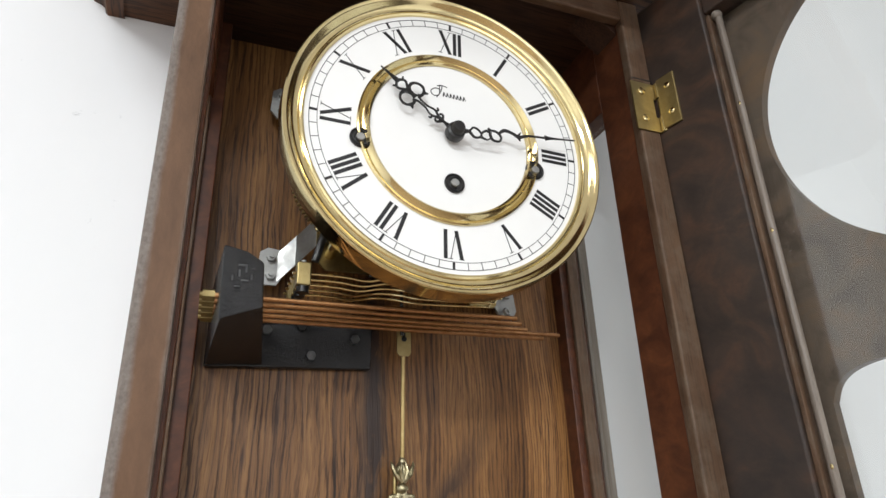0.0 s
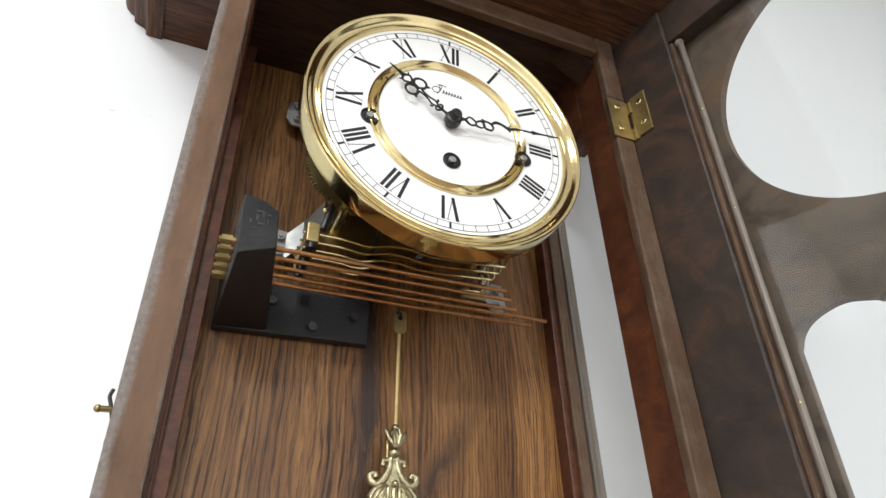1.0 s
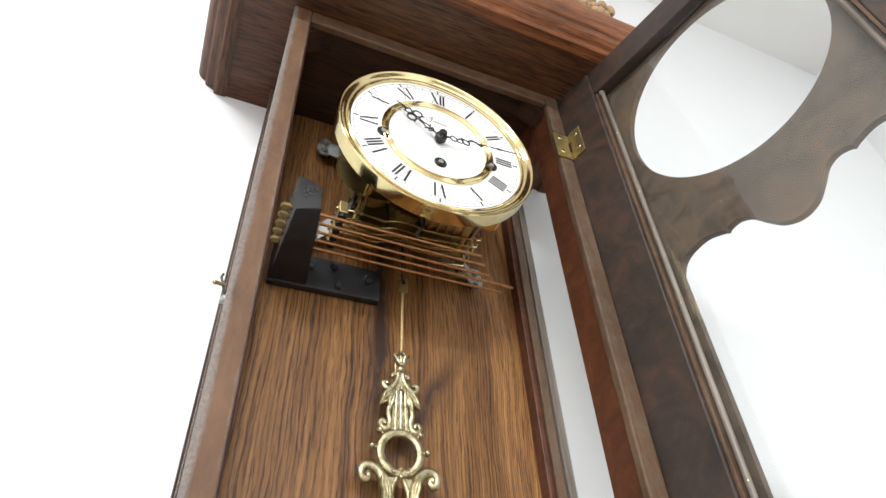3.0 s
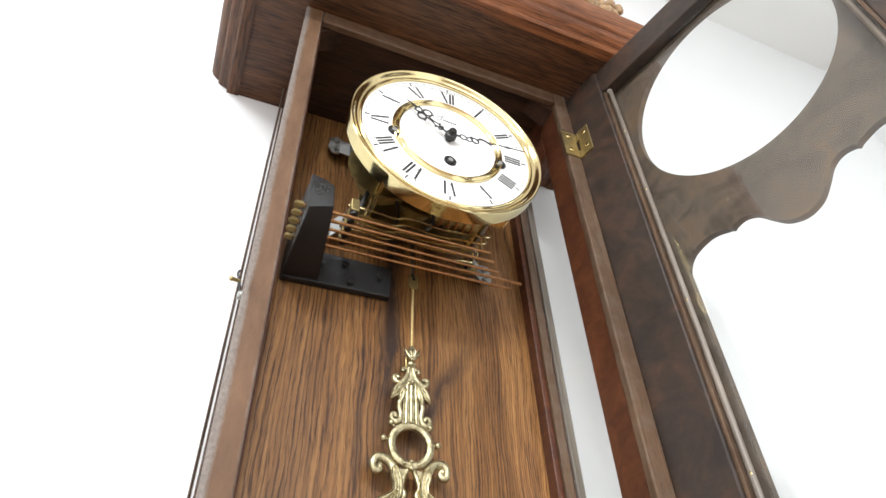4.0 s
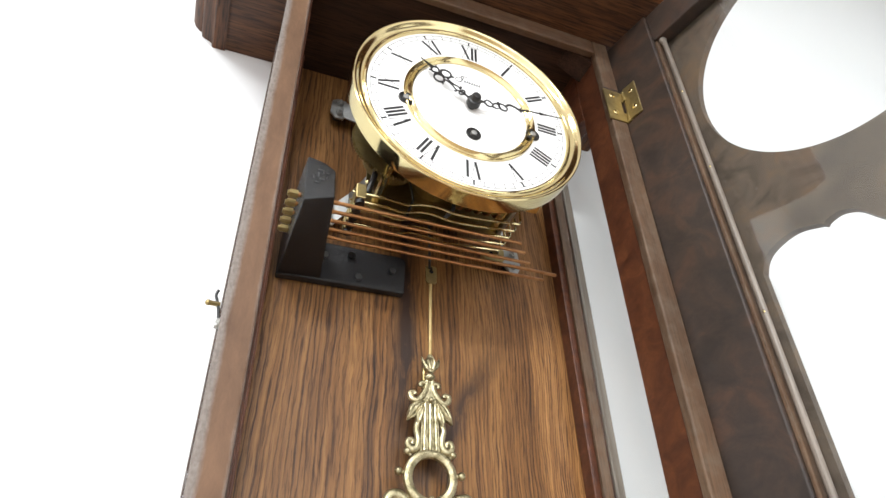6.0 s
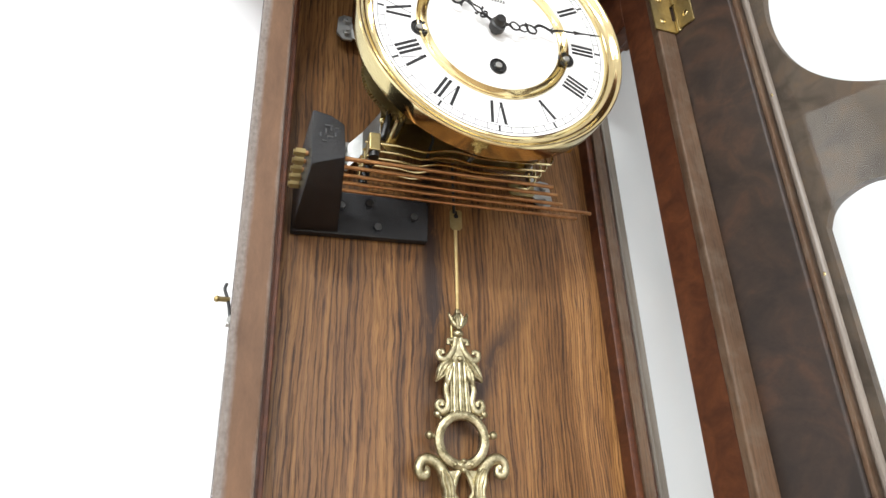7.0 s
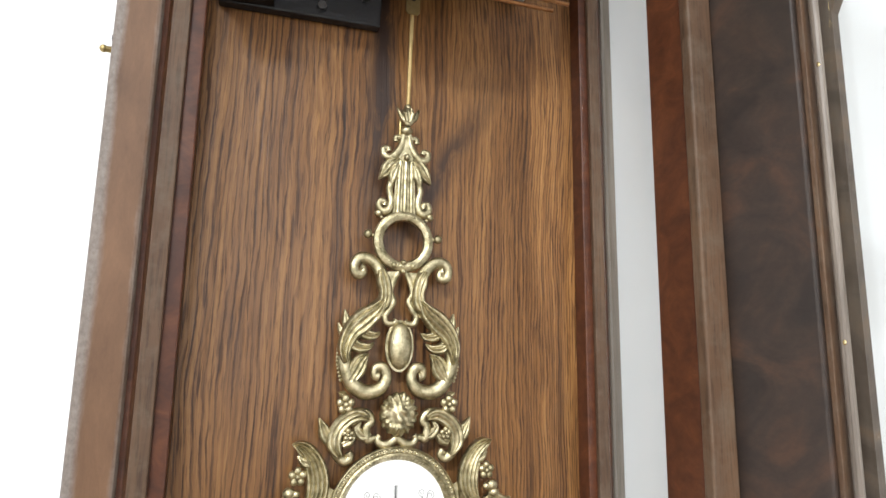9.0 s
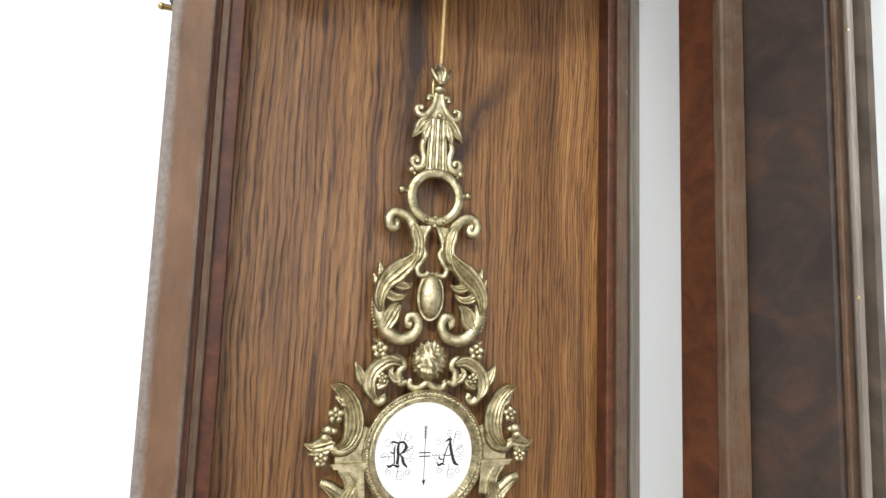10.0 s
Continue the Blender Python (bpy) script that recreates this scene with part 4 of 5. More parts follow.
def leaf(bm, base, tip, width, bulge=0.0, thick=0.0012, y=0.0):
    """A curved pointed leaf with a raised midrib, on both sides of the middle line."""
    bx, bz = base
    tx, tz = tip
    L = math.hypot(tx - bx, tz - bz)
    ux, uz = (tx - bx) / L, (tz - bz) / L
    for s in (1, -1):
        rows = []
        for i in range(9):
            f = i / 8
            w = 1.3 * width * math.sin(math.pi * min(1, f * 0.85 + 0.12)) * (1 + 0.16 * (i % 2))
            c = bulge * math.sin(math.pi * f)
            x, z = bx + ux * L * f - uz * c, bz + uz * L * f + ux * c
            rib = thick * (1.1 - 0.6 * f)
            rows.append([bm.verts.new((PX + s * px, PY + y - h, pz)) for px, pz, h in ((x - uz * w, z + ux * w, 0.0), (x - uz * w * 0.45, z + ux * w * 0.45, rib * 1.2), (x, z, rib * 0.7), (x + uz * w * 0.45, z - ux * w * 0.45, rib * 1.2), (x + uz * w, z - ux * w, 0.0), (x, z, -thick))])
        for p, q in zip(rows, rows[1:]):
            for j in range(6):
                bm.faces.new((p[j], p[(j + 1) % 6], q[(j + 1) % 6], q[j]))
        bm.faces.new(rows[0][::-1])
        bm.faces.new(rows[-1])


def ribbon(bm, pts, widths, flutes=3, thick=0.0024, y=0.0, both=True):
    """A fluted leaf band through (x, z) points on the left, mirrored to the right: ridges run along it, its back is flat."""
    line = spline([(*p, w) for p, w in zip(pts, widths)], 5)
    k = flutes * 4
    for s in ((1, -1) if both else (1,)):
        rows = []
        for i, p in enumerate(line):
            a, b = line[max(i - 1, 0)], line[min(i + 1, len(line) - 1)]
            tx, tz = b[0] - a[0], b[1] - a[1]
            L = math.hypot(tx, tz) or 1.0
            nx, nz = -tz / L, tx / L
            w = max(float(p[2]) * 1.18, 0.00035)
            row = []
            for j in range(k + 1):
                f = j / k
                h = thick * min(1.0, w / 0.0022) * (0.25 + 0.55 * math.sin(math.pi * f) + 0.34 * abs(math.sin(math.pi * flutes * f)))
                u = w * (2 * f - 1)
                row.append(bm.verts.new((PX + s * (p[0] + nx * u), PY + y - h, p[1] + nz * u)))
            for u in (w, -w):
                row.append(bm.verts.new((PX + s * (p[0] + nx * u), PY + y + 0.0012, p[1] + nz * u)))
            rows.append(row)
        n = k + 3
        for p, q in zip(rows, rows[1:]):
            for j in range(n):
                bm.faces.new((p[j], p[(j + 1) % n], q[(j + 1) % n], q[j]))
        bm.faces.new(rows[0][::-1])
        bm.faces.new(rows[-1])


def flower(bm, x, z, r, y=-0.002):
    for s in (1, -1):
        for k in range(5):
            a = math.tau * k / 5
            ball(bm, (PX + s * (x + r * 0.62 * math.sin(a)), PY + y, z + r * 0.62 * math.cos(a)), r * 0.46, 1, 0.8, 1, 8, 6)
        ball(bm, (PX + s * x, PY + y - r * 0.3, z), r * 0.32, 1, 1, 1, 8, 6)


def cast(name, bm, label=""):
    return part(name, bm, BRASS_DULL, pend, label, True)


def cast_pair(name, bm, label="", wide=1.0):
    """The left and the right half of a mirrored ornament, each a part of its own."""
    for v in bm.verts:
        v.co.x = PX + (v.co.x - PX) * wide
    me = bpy.data.meshes.new("tmp")
    bm.to_mesh(me)
    for s in (1, -1):
        one = bmesh.new()
        one.from_mesh(me)
        bmesh.ops.delete(one, geom=[v for v in one.verts if (v.co.x - PX) * s < 0], context="VERTS")
        cast(name, one, label)
    bm.free()
    bpy.data.meshes.remove(me)


# bud and neck
bm = ball(bmesh.new(), (PX, PY - 0.001, -0.1665), 0.0048, 0.95, 0.9, 1.25, 12, 8)
ball(bm, (PX, PY - 0.001, -0.1610), 0.0026, 0.9, 0.9, 1.1)
for s in (1, -1):
    tube(bm, [(PX, PY - 0.002, -0.1715), (PX + s * 0.0042, PY - 0.003, -0.1675), (PX + s * 0.0062, PY - 0.002, -0.1630), (PX + s * 0.0066, PY - 0.001, -0.1610)], [0.002, 0.0017, 0.0010, 0.0003], 8)
    tube(bm, [(PX + s * 0.001, PY - 0.004, -0.1705), (PX + s * 0.002, PY - 0.0052, -0.1660), (PX + s * 0.0012, PY - 0.004, -0.1615)], [0.0014, 0.0013, 0.0004], 8)
ball(bm, (PX, PY - 0.001, -0.1752), 0.0031, 1.15, 0.9, 0.95)
cast("bud_finial", bm, "brass flower-bud finial")
bm = swirl([(0.0006, -0.1785), (-0.0035, -0.1795), (-0.0062, -0.1798), (-0.0066, -0.1825)], [0.0012, 0.0013, 0.0012, 0.0013])
for more in (swirl([(-0.0018, -0.1780), (-0.0026, -0.1835), (-0.0050, -0.1885), (-0.0090, -0.1925), (-0.0128, -0.1915), (-0.0138, -0.1880), (-0.0112, -0.1868), (-0.0104, -0.1888)], [0.0014, 0.0015, 0.0018, 0.0018, 0.0017, 0.0014, 0.0012, 0.0013]),):
    me = bpy.data.meshes.new("tmp")
    more.to_mesh(me)
    more.free()
    bm.from_mesh(me)
    bpy.data.meshes.remove(me)
ball(bm, (PX, PY - 0.003, -0.1925), 0.0021)
slab(bm, [(PX - 0.0025, -0.176), (PX + 0.0025, -0.176), (PX + 0.0045, -0.1905), (PX - 0.0045, -0.1905)], PY - 0.0008, PY + 0.0010)
cast("neck_scroll", bm)
# fluted shaft with leaves
bm = bmesh.new()
for x, r in ((-0.0042, 0.0013), (0.0, 0.0014), (0.0042, 0.0013)):
    tube(bm, [(PX + x * 0.8, PY - 0.0008, -0.1945), (PX + x, PY - 0.0008, -0.2260)], r, 8)
slab(bm, [(PX - 0.0050, -0.1900), (PX + 0.0050, -0.1900), (PX + 0.0068, -0.2265), (PX - 0.0068, -0.2265)], PY - 0.0003, PY + 0.0012)
ribbon(bm, [(-0.0040, -0.1930), (-0.0085, -0.1965), (-0.0115, -0.2010), (-0.0158, -0.2068)], [0.0012, 0.0032, 0.0034, 0.0004], 3, 0.0022)
ribbon(bm, [(-0.0050, -0.1970), (-0.0075, -0.2030), (-0.0088, -0.2095)], [0.0014, 0.0026, 0.0008], 2, 0.0020, -0.0008)
cast("fluted_shaft", bm, "fluted shaft with small leaves")
cast_pair("shaft_volute", swirl([(-0.0085, -0.2050), (-0.0102, -0.2120), (-0.0088, -0.2185), (-0.0098, -0.2238), (-0.0135, -0.2255), (-0.0165, -0.2228), (-0.0155, -0.2195), (-0.0128, -0.2200), (-0.0130, -0.2222)], [0.0016, 0.0017, 0.0017, 0.0020, 0.0020, 0.0017, 0.0015, 0.0013, 0.0014]), "", 0.92)
# beaded ring
bm = bmesh.new()
RZ = -0.2428
seg = [(PX + 0.0150 * math.sin(math.tau * k / 40), PY - 0.0006, RZ + 0.0150 * math.cos(math.tau * k / 40)) for k in range(41)]
tube(bm, seg, 0.0031, 10, 0.9, False)
for k in range(52):
    a = math.tau * k / 52
    ball(bm, (PX + 0.0150 * math.sin(a), PY - 0.0031, RZ + 0.0150 * math.cos(a)), 0.0011, 0.7, 0.7, 0.7, 6, 5)
ring_part = cast("ring", bm, "reeded brass ring")
for s in (1, -1):
    for x, z, r in ((0.0156, -0.2272, 0.0024), (0.0210, -0.2400, 0.0027), (0.0170, -0.2562, 0.0024)):
        bm = ball(bmesh.new(), (PX + s * x, PY - 0.0006, z), r)
        rod(bm, (PX + s * x, PY - 0.0002, z), (PX + s * x * 0.84, PY - 0.0002, RZ + (z - RZ) * 0.84), 0.0011, 6)
        cast("ring_bead", bm)
bm = bmesh.new()
for x, z in ((-0.0055, -0.2572), (0.0, -0.2555), (0.0055, -0.2572), (0.0, -0.2605)):
    ball(bm, (PX + x, PY - 0.0025, z), 0.0018)
cast("ring_boss", bm)
# upper arms with volutes
bm = swirl([(-0.0105, -0.2760), (-0.0125, -0.2695), (-0.0135, -0.2635), (-0.0175, -0.2575), (-0.0235, -0.2540), (-0.0290, -0.2545), (-0.0318, -0.2585), (-0.0302, -0.2630), (-0.0262, -0.2628), (-0.0258, -0.2600), (-0.0278, -0.2592)], [0.0022, 0.0031, 0.0033, 0.0028, 0.0026, 0.0026, 0.0025, 0.0024, 0.0021, 0.0018, 0.0022])
ribbon(bm, [(-0.0150, -0.2600), (-0.0128, -0.2660), (-0.0112, -0.2720), (-0.0120, -0.2790), (-0.0165, -0.2840)], [0.0016, 0.0040, 0.0036, 0.0036, 0.0016], 3, 0.0030, -0.0014)
cast_pair("arm_scroll", bm, "scrolled brass arm", 0.88)
bm = swirl([(-0.0022, -0.2605), (-0.0048, -0.2660), (-0.0066, -0.2725), (-0.0044, -0.2775), (-0.0062, -0.2815), (-0.0092, -0.2862), (-0.0078, -0.2902), (-0.0035, -0.2900), (-0.0022, -0.2885)], [0.0013, 0.0014, 0.0013, 0.0013, 0.0014, 0.0014, 0.0014, 0.0013, 0.0016])
for s in (1, -1):
    slab(bm, [(PX + s * x, z) for x, z in ((0.0030, -0.2605), (0.0135, -0.2615), (0.0125, -0.2700), (0.0125, -0.2780), (0.0160, -0.2860), (0.0100, -0.2865), (0.0052, -0.2790), (0.0068, -0.2725), (0.0050, -0.2660))], PY - 0.0008, PY + 0.0010)
cast_pair("lyre", bm)
# great leaf-scroll body
bm = swirl([(-0.0118, -0.2680), (-0.0105, -0.2740), (-0.0130, -0.2800), (-0.0185, -0.2850), (-0.0255, -0.2905), (-0.0315, -0.2975), (-0.0342, -0.3060), (-0.0330, -0.3160), (-0.0280, -0.3245), (-0.0200, -0.3285), (-0.0115, -0.3265), (-0.0078, -0.3205), (-0.0100, -0.3150), (-0.0145, -0.3152), (-0.0152, -0.3192), (-0.0125, -0.3200)], [0.0018, 0.0028, 0.0034, 0.0040, 0.0045, 0.0040, 0.0034, 0.0033, 0.0034, 0.0032, 0.0030, 0.0027, 0.0024, 0.0021, 0.0018, 0.0020])
ribbon(bm, [(-0.0115, -0.2770), (-0.0165, -0.2835), (-0.0240, -0.2895), (-0.0310, -0.2960), (-0.0345, -0.3045), (-0.0340, -0.3130)], [0.0012, 0.0042, 0.0058, 0.0048, 0.0036, 0.0012], 4, 0.0034, -0.0020)
ribbon(bm, [(-0.0270, -0.2925), (-0.0225, -0.2965), (-0.0165, -0.2975), (-0.0130, -0.2955)], [0.0030, 0.0028, 0.0020, 0.0004], 3, 0.0022, -0.0012)
ribbon(bm, [(-0.0320, -0.2990), (-0.0270, -0.3035), (-0.0205, -0.3040), (-0.0165, -0.3015)], [0.0030, 0.0028, 0.0020, 0.0004], 3, 0.0022, -0.0010)
ribbon(bm, [(-0.0305, -0.3225), (-0.0265, -0.3160), (-0.0235, -0.3110), (-0.0195, -0.3075)], [0.0030, 0.0046, 0.0036, 0.0004], 4, 0.0024, -0.0010)
ribbon(bm, [(-0.0305, -0.2945), (-0.0335, -0.2900), (-0.0350, -0.2835)], [0.0022, 0.0026, 0.0003], 2, 0.0018)
ribbon(bm, [(-0.0325, -0.2980), (-0.0365, -0.2955), (-0.0385, -0.2910)], [0.0018, 0.0018, 0.0003], 2, 0.0016)
cast_pair("leaf_scroll", bm, "leafy brass scrollwork", 0.915)
bm = bmesh.new()
for k in range(13):
    f = k / 12
    x = -0.0368 - 0.0012 * math.sin(math.pi * f) + 0.0035 * max(0, f - 0.65)
    for s in (1, -1):
        ball(bm, (PX + s * x, PY - 0.0004, -0.2975 - 0.0245 * f), 0.0010, 1, 1, 1, 6, 5)
cast_pair("bead_edge", bm, "", 0.92)
bm = ball(bmesh.new(), (PX, PY - 0.0004, -0.3028), 0.0088, 0.80, 0.55, 1.50, 24, 16)
slab(bm, [(PX + 0.0082 * math.sin(math.tau * k / 28), -0.3028 + 0.0145 * math.cos(math.tau * k / 28)) for k in range(28)], PY + 0.0002, PY + 0.0018)
cast("cartouche", bm, "smooth oval brass boss")
bm = bmesh.new()
flower(bm, -0.0295, -0.3348, 0.0050)
leaf(bm, (-0.0285, -0.3310), (-0.0335, -0.3285), 0.0015)
cast_pair("flower", bm)
# round boss, its rim ruffled and its face softly uneven
bm = ball(bmesh.new(), (PX, PY - 0.0010, -0.3400), 0.0096, 1.0, 0.56, 1.10, 84, 44)
for v in bm.verts:
    dx, dz = v.co.x - PX, v.co.z + 0.3400
    r, th = math.hypot(dx, dz) / 0.0096, math.atan2(dx, dz)
    if v.co.y < PY + 0.001:
        rim_f = max(0.0, min(1.0, (r - 0.50) / 0.25))
        wave = abs(noise.noise(Vector((3.4 * math.sin(th), 3.4 * math.cos(th), 2.2 * r)))) + 0.5 * abs(math.sin(9 * th + 3 * r))
        v.co.y -= 0.0016 * wave * rim_f
        v.co.x += dx * 0.20 * wave * rim_f
        v.co.z += dz * 0.20 * wave * rim_f
        v.co.y += 0.0010 * noise.noise(Vector((dx, 0.0, dz)) * 380)
        for bx, bz, br, bh in ((0.0, 0.0036, 0.0026, 0.0012), (-0.0030, 0.0012, 0.0018, 0.0012), (0.0030, 0.0012, 0.0018, 0.0012), (0.0, -0.0030, 0.0024, 0.0022), (0.0, -0.0072, 0.0022, 0.0014)):
            v.co.y -= bh * math.exp(-((dx - bx) ** 2 + (dz - bz) ** 2) / (br * br))
cast("relief_boss", bm, "round brass relief boss")
cast("boss_scroll", swirl([(0.0004, -0.3525), (-0.0045, -0.3560), (-0.0090, -0.3560), (-0.0110, -0.3535), (-0.0098, -0.3515)], [0.0016, 0.0018, 0.0017, 0.0014, 0.0012]))
bm = swirl([(-0.0120, -0.3525), (-0.0165, -0.3535), (-0.0172, -0.3470), (-0.0145, -0.3440), (-0.0170, -0.3400), (-0.0230, -0.3395), (-0.0290, -0.3420), (-0.0335, -0.3470), (-0.0350, -0.3540), (-0.0325, -0.3610), (-0.0285, -0.3645), (-0.0255, -0.3625), (-0.0268, -0.3600)], [0.0012, 0.0019, 0.0018, 0.0017, 0.0020, 0.0022, 0.0023, 0.0024, 0.0024, 0.0022, 0.0020, 0.0017, 0.0018])
ribbon(bm, [(-0.0165, -0.3420), (-0.0225, -0.3405), (-0.0290, -0.3435), (-0.0335, -0.3490), (-0.0345, -0.3560), (-0.0310, -0.3625)], [0.0016, 0.0032, 0.0036, 0.0036, 0.0034, 0.0014], 3, 0.0026, -0.0014)
ribbon(bm, [(-0.0340, -0.3560), (-0.0385, -0.3515), (-0.0405, -0.3470), (-0.0430, -0.3420)], [0.0024, 0.0030, 0.0024, 0.0003], 3, 0.0020)
ribbon(bm, [(-0.0300, -0.3560), (-0.0260, -0.3540), (-0.0225, -0.3500)], [0.0020, 0.0024, 0.0004], 2, 0.0018)
ribbon(bm, [(-0.0150, -0.3500), (-0.0190, -0.3520), (-0.0225, -0.3480), (-0.0205, -0.3440)], [0.0012, 0.0022, 0.0022, 0.0006], 2, 0.0020)
flower(bm, -0.0275, -0.3505, 0.0034, -0.0032)
cast_pair("side_scroll", bm)
# bob
BZ = -0.3935
bm = lathe(bmesh.new(), [(0.0290, PY + 0.0010), (0.0290, PY - 0.0006), (0.0296, PY - 0.0012), (0.0306, PY - 0.0026), (0.0318, PY - 0.0036), (0.0327, PY - 0.0031), (0.0331, PY - 0.0021), (0.0350, PY - 0.0020), (0.0355, PY - 0.0027), (0.0361, PY - 0.0022), (0.0364, PY - 0.0006), (0.0360, PY + 0.0015), (0.0290, PY + 0.0015)], 96, PX, BZ)
rim = cast("bob_rim", bm, "brass rim with a row of beads")
bead = part("bead", ball(bmesh.new(), (0, 0, 0), 0.00105, 1, 1, 1, 8, 6), BRASS_DULL, rim, smooth=True)
bead.location = (PX, PY - 0.0024, BZ + 0.0341)
for k in range(1, 76):
    a = math.tau * k / 76
    other = new("bead", bead.data)
    other.parent, other.location = rim, (PX + 0.0341 * math.sin(a), PY - 0.0024, BZ + 0.0341 * math.cos(a))
bm = bmesh.new()
for k in range(90):
    a = math.tau * k / 90
    tube(bm, [(PX + r * math.sin(a), PY - y, BZ + r * math.cos(a)) for r, y in ((0.0293, 0.0010), (0.0315, 0.0036))], 0.0005, 5)
part("reeding", bm, BRASS_DULL, rim)
disc = part("bob_disc", lathe(bmesh.new(), [(0, PY - 0.0012), (0.0280, PY - 0.0010), (0.0293, PY - 0.0006), (0.0293, PY + 0.0006), (0, PY + 0.0006)], 64, PX, BZ), ENAMEL, pend, "white enamelled pendulum disc")
T0, T1 = PY - 0.00125, PY - 0.00145
bm = bmesh.new()
bar(bm, (PX, BZ + 0.0160), (PX, BZ - 0.0150), 0.0004, T0, T1)
slab(bm, [(PX, BZ - 0.0180), (PX - 0.0013, BZ - 0.0142), (PX, BZ - 0.0150), (PX + 0.0013, BZ - 0.0142)], T0, T1)
for k in range(8):
    z = BZ + 0.0085 + 0.0009 * k
    for s in (-1, 1):
        bar(bm, (PX, z), (PX + s * 0.0012, z + 0.0011), 0.00018, T0, T1)
for z in (BZ + 0.0006, BZ - 0.0014):
    bar(bm, (PX - 0.0035, z), (PX + 0.0035, z), 0.0007, T0, T1)
part("arrow_mark", bm, INK, disc, "black arrow with two cross bars")


def letter(ch, x, z):
    """A black-letter capital written with a broad nib, with hairline curls about it."""
    nib = {
        "R": (((-4.6, 6.6, 0.3), (-3.2, 7.5, 1.1), (-0.5, 6.8, 1.0), (2.6, 7.2, 1.2), (4.4, 6.2, 0.8)),
              ((0.2, 6.8, 1.2), (-0.2, 3.4, 1.7), (0.1, -0.4, 1.6), (-0.3, -5.0, 1.7)),
              ((-1.9, 5.6, 0.5), (-2.3, 1.6, 0.9), (-1.9, -4.6, 0.7)),
              ((3.8, 6.6, 1.3), (4.6, 4.4, 1.8), (3.2, 2.0, 1.5), (0.9, 0.6, 0.5)),
              ((1.0, 0.6, 0.5), (2.6, -1.6, 1.6), (3.4, -4.4, 1.8), (5.6, -6.8, 0.9)),
              ((-6.6, -5.2, 0.3), (-4.8, -6.2, 1.5), (-2.6, -5.3, 0.8), (-0.2, -6.3, 1.5), (1.2, -5.6, 0.3)),
              ((-4.8, 2.4, 0.3), (-3.6, 1.2, 0.9), (-2.2, 1.6, 0.4))),
        "A": (((-2.4, 6.8, 0.3), (-0.8, 7.6, 1.1), (0.8, 8.6, 1.0), (1.8, 7.4, 0.6)),
              ((0.6, 7.8, 1.0), (1.2, 3.4, 1.8), (2.4, -1.4, 1.8), (4.0, -5.4, 1.9), (6.4, -6.6, 0.6)),
              ((0.4, 6.6, 0.4), (-1.4, 2.0, 0.7), (-2.6, -1.8, 0.7), (-3.0, -5.0, 0.9)),
              ((-3.4, -0.6, 0.5), (-0.6, -1.2, 0.6), (2.2, -0.4, 0.6)),
              ((-7.2, -4.4, 0.4), (-5.8, -6.4, 1.3), (-3.8, -5.6, 1.2), (-2.2, -6.4, 0.5)),
              ((-6.2, -1.2, 0.3), (-5.0, -3.0, 0.9), (-3.2, -3.2, 0.4))),
    }[ch]
    bm = bmesh.new()
    for k, stroke in enumerate(nib):
        line = spline([(x + 0.001 * px, z + 0.001 * pz, 0.001 * w) for px, pz, w in stroke], 5)
        for p, q in zip(line, line[1:]):
            ext = (q[:2] - p[:2]) * 0.12
            bar(bm, tuple(p[:2] - ext), tuple(q[:2] + ext), max(float(p[2]), 0.0002), T0 - 0.00001 * k, T1 - 0.00001 * k, max(float(q[2]), 0.0002))
    part("letter", bm, INK, disc, "black letter " + ch)
    bm = bmesh.new()
    for cx, cz, r, turn, start in ((-0.0062, 0.0066, 0.0019, 1.5, 0), (0.0052, 0.0100, 0.0020, -1.5, 2), (-0.0074, -0.0014, 0.0021, -1.4, 3), (0.0074, 0.0022, 0.0021, 1.5, 1), (0.0014, -0.0108, 0.0022, 1.5, 4), (0.0004, 0.0118, 0.0016, -1.4, 5), (0.0076, -0.0026, 0.0016, -1.4, 3), (-0.0052, -0.0092, 0.0015, 1.4, 2), (0.0058, -0.0096, 0.0014, -1.4, 1)):
        p = [(x + cx + 1.35 * r * (1 - 0.75 * k / 18) * math.cos(start + turn * math.tau * k / 18), z + cz + 1.35 * r * (1 - 0.75 * k / 18) * math.sin(start + turn * math.tau * k / 18)) for k in range(19)]
        p = [(x + cx * 0.45, z + cz * 0.45)] + p
        p = [tuple(q) for q in spline(p[:2], 3)][:-1] + p[1:]
        for q0, q1 in zip(p, p[1:]):
            bar(bm, q0, q1, 0.00022, T0, T1)
    part("flourish", bm, INK, disc)


letter("R", PX - 0.0158, BZ - 0.0004)
letter("A", PX + 0.0145, BZ - 0.0002)
# side wings of the bob
bm = swirl([(-0.0415, -0.3720), (-0.0408, -0.3810), (-0.0445, -0.3885), (-0.0515, -0.3915), (-0.0570, -0.3890), (-0.0560, -0.3855)], [0.0012, 0.0020, 0.0024, 0.0024, 0.0021, 0.0018])
ribbon(bm, [(-0.0590, -0.3550), (-0.0535, -0.3570), (-0.0480, -0.3630), (-0.0448, -0.3710), (-0.0445, -0.3800), (-0.0480, -0.3870), (-0.0535, -0.3895)], [0.0004, 0.0034, 0.0046, 0.0054, 0.0052, 0.0036, 0.0012], 5, 0.0032, -0.0006)
ribbon(bm, [(-0.0490, -0.3650), (-0.0525, -0.3640), (-0.0560, -0.3610)], [0.0026, 0.0024, 0.0004], 2, 0.0022, -0.0012)
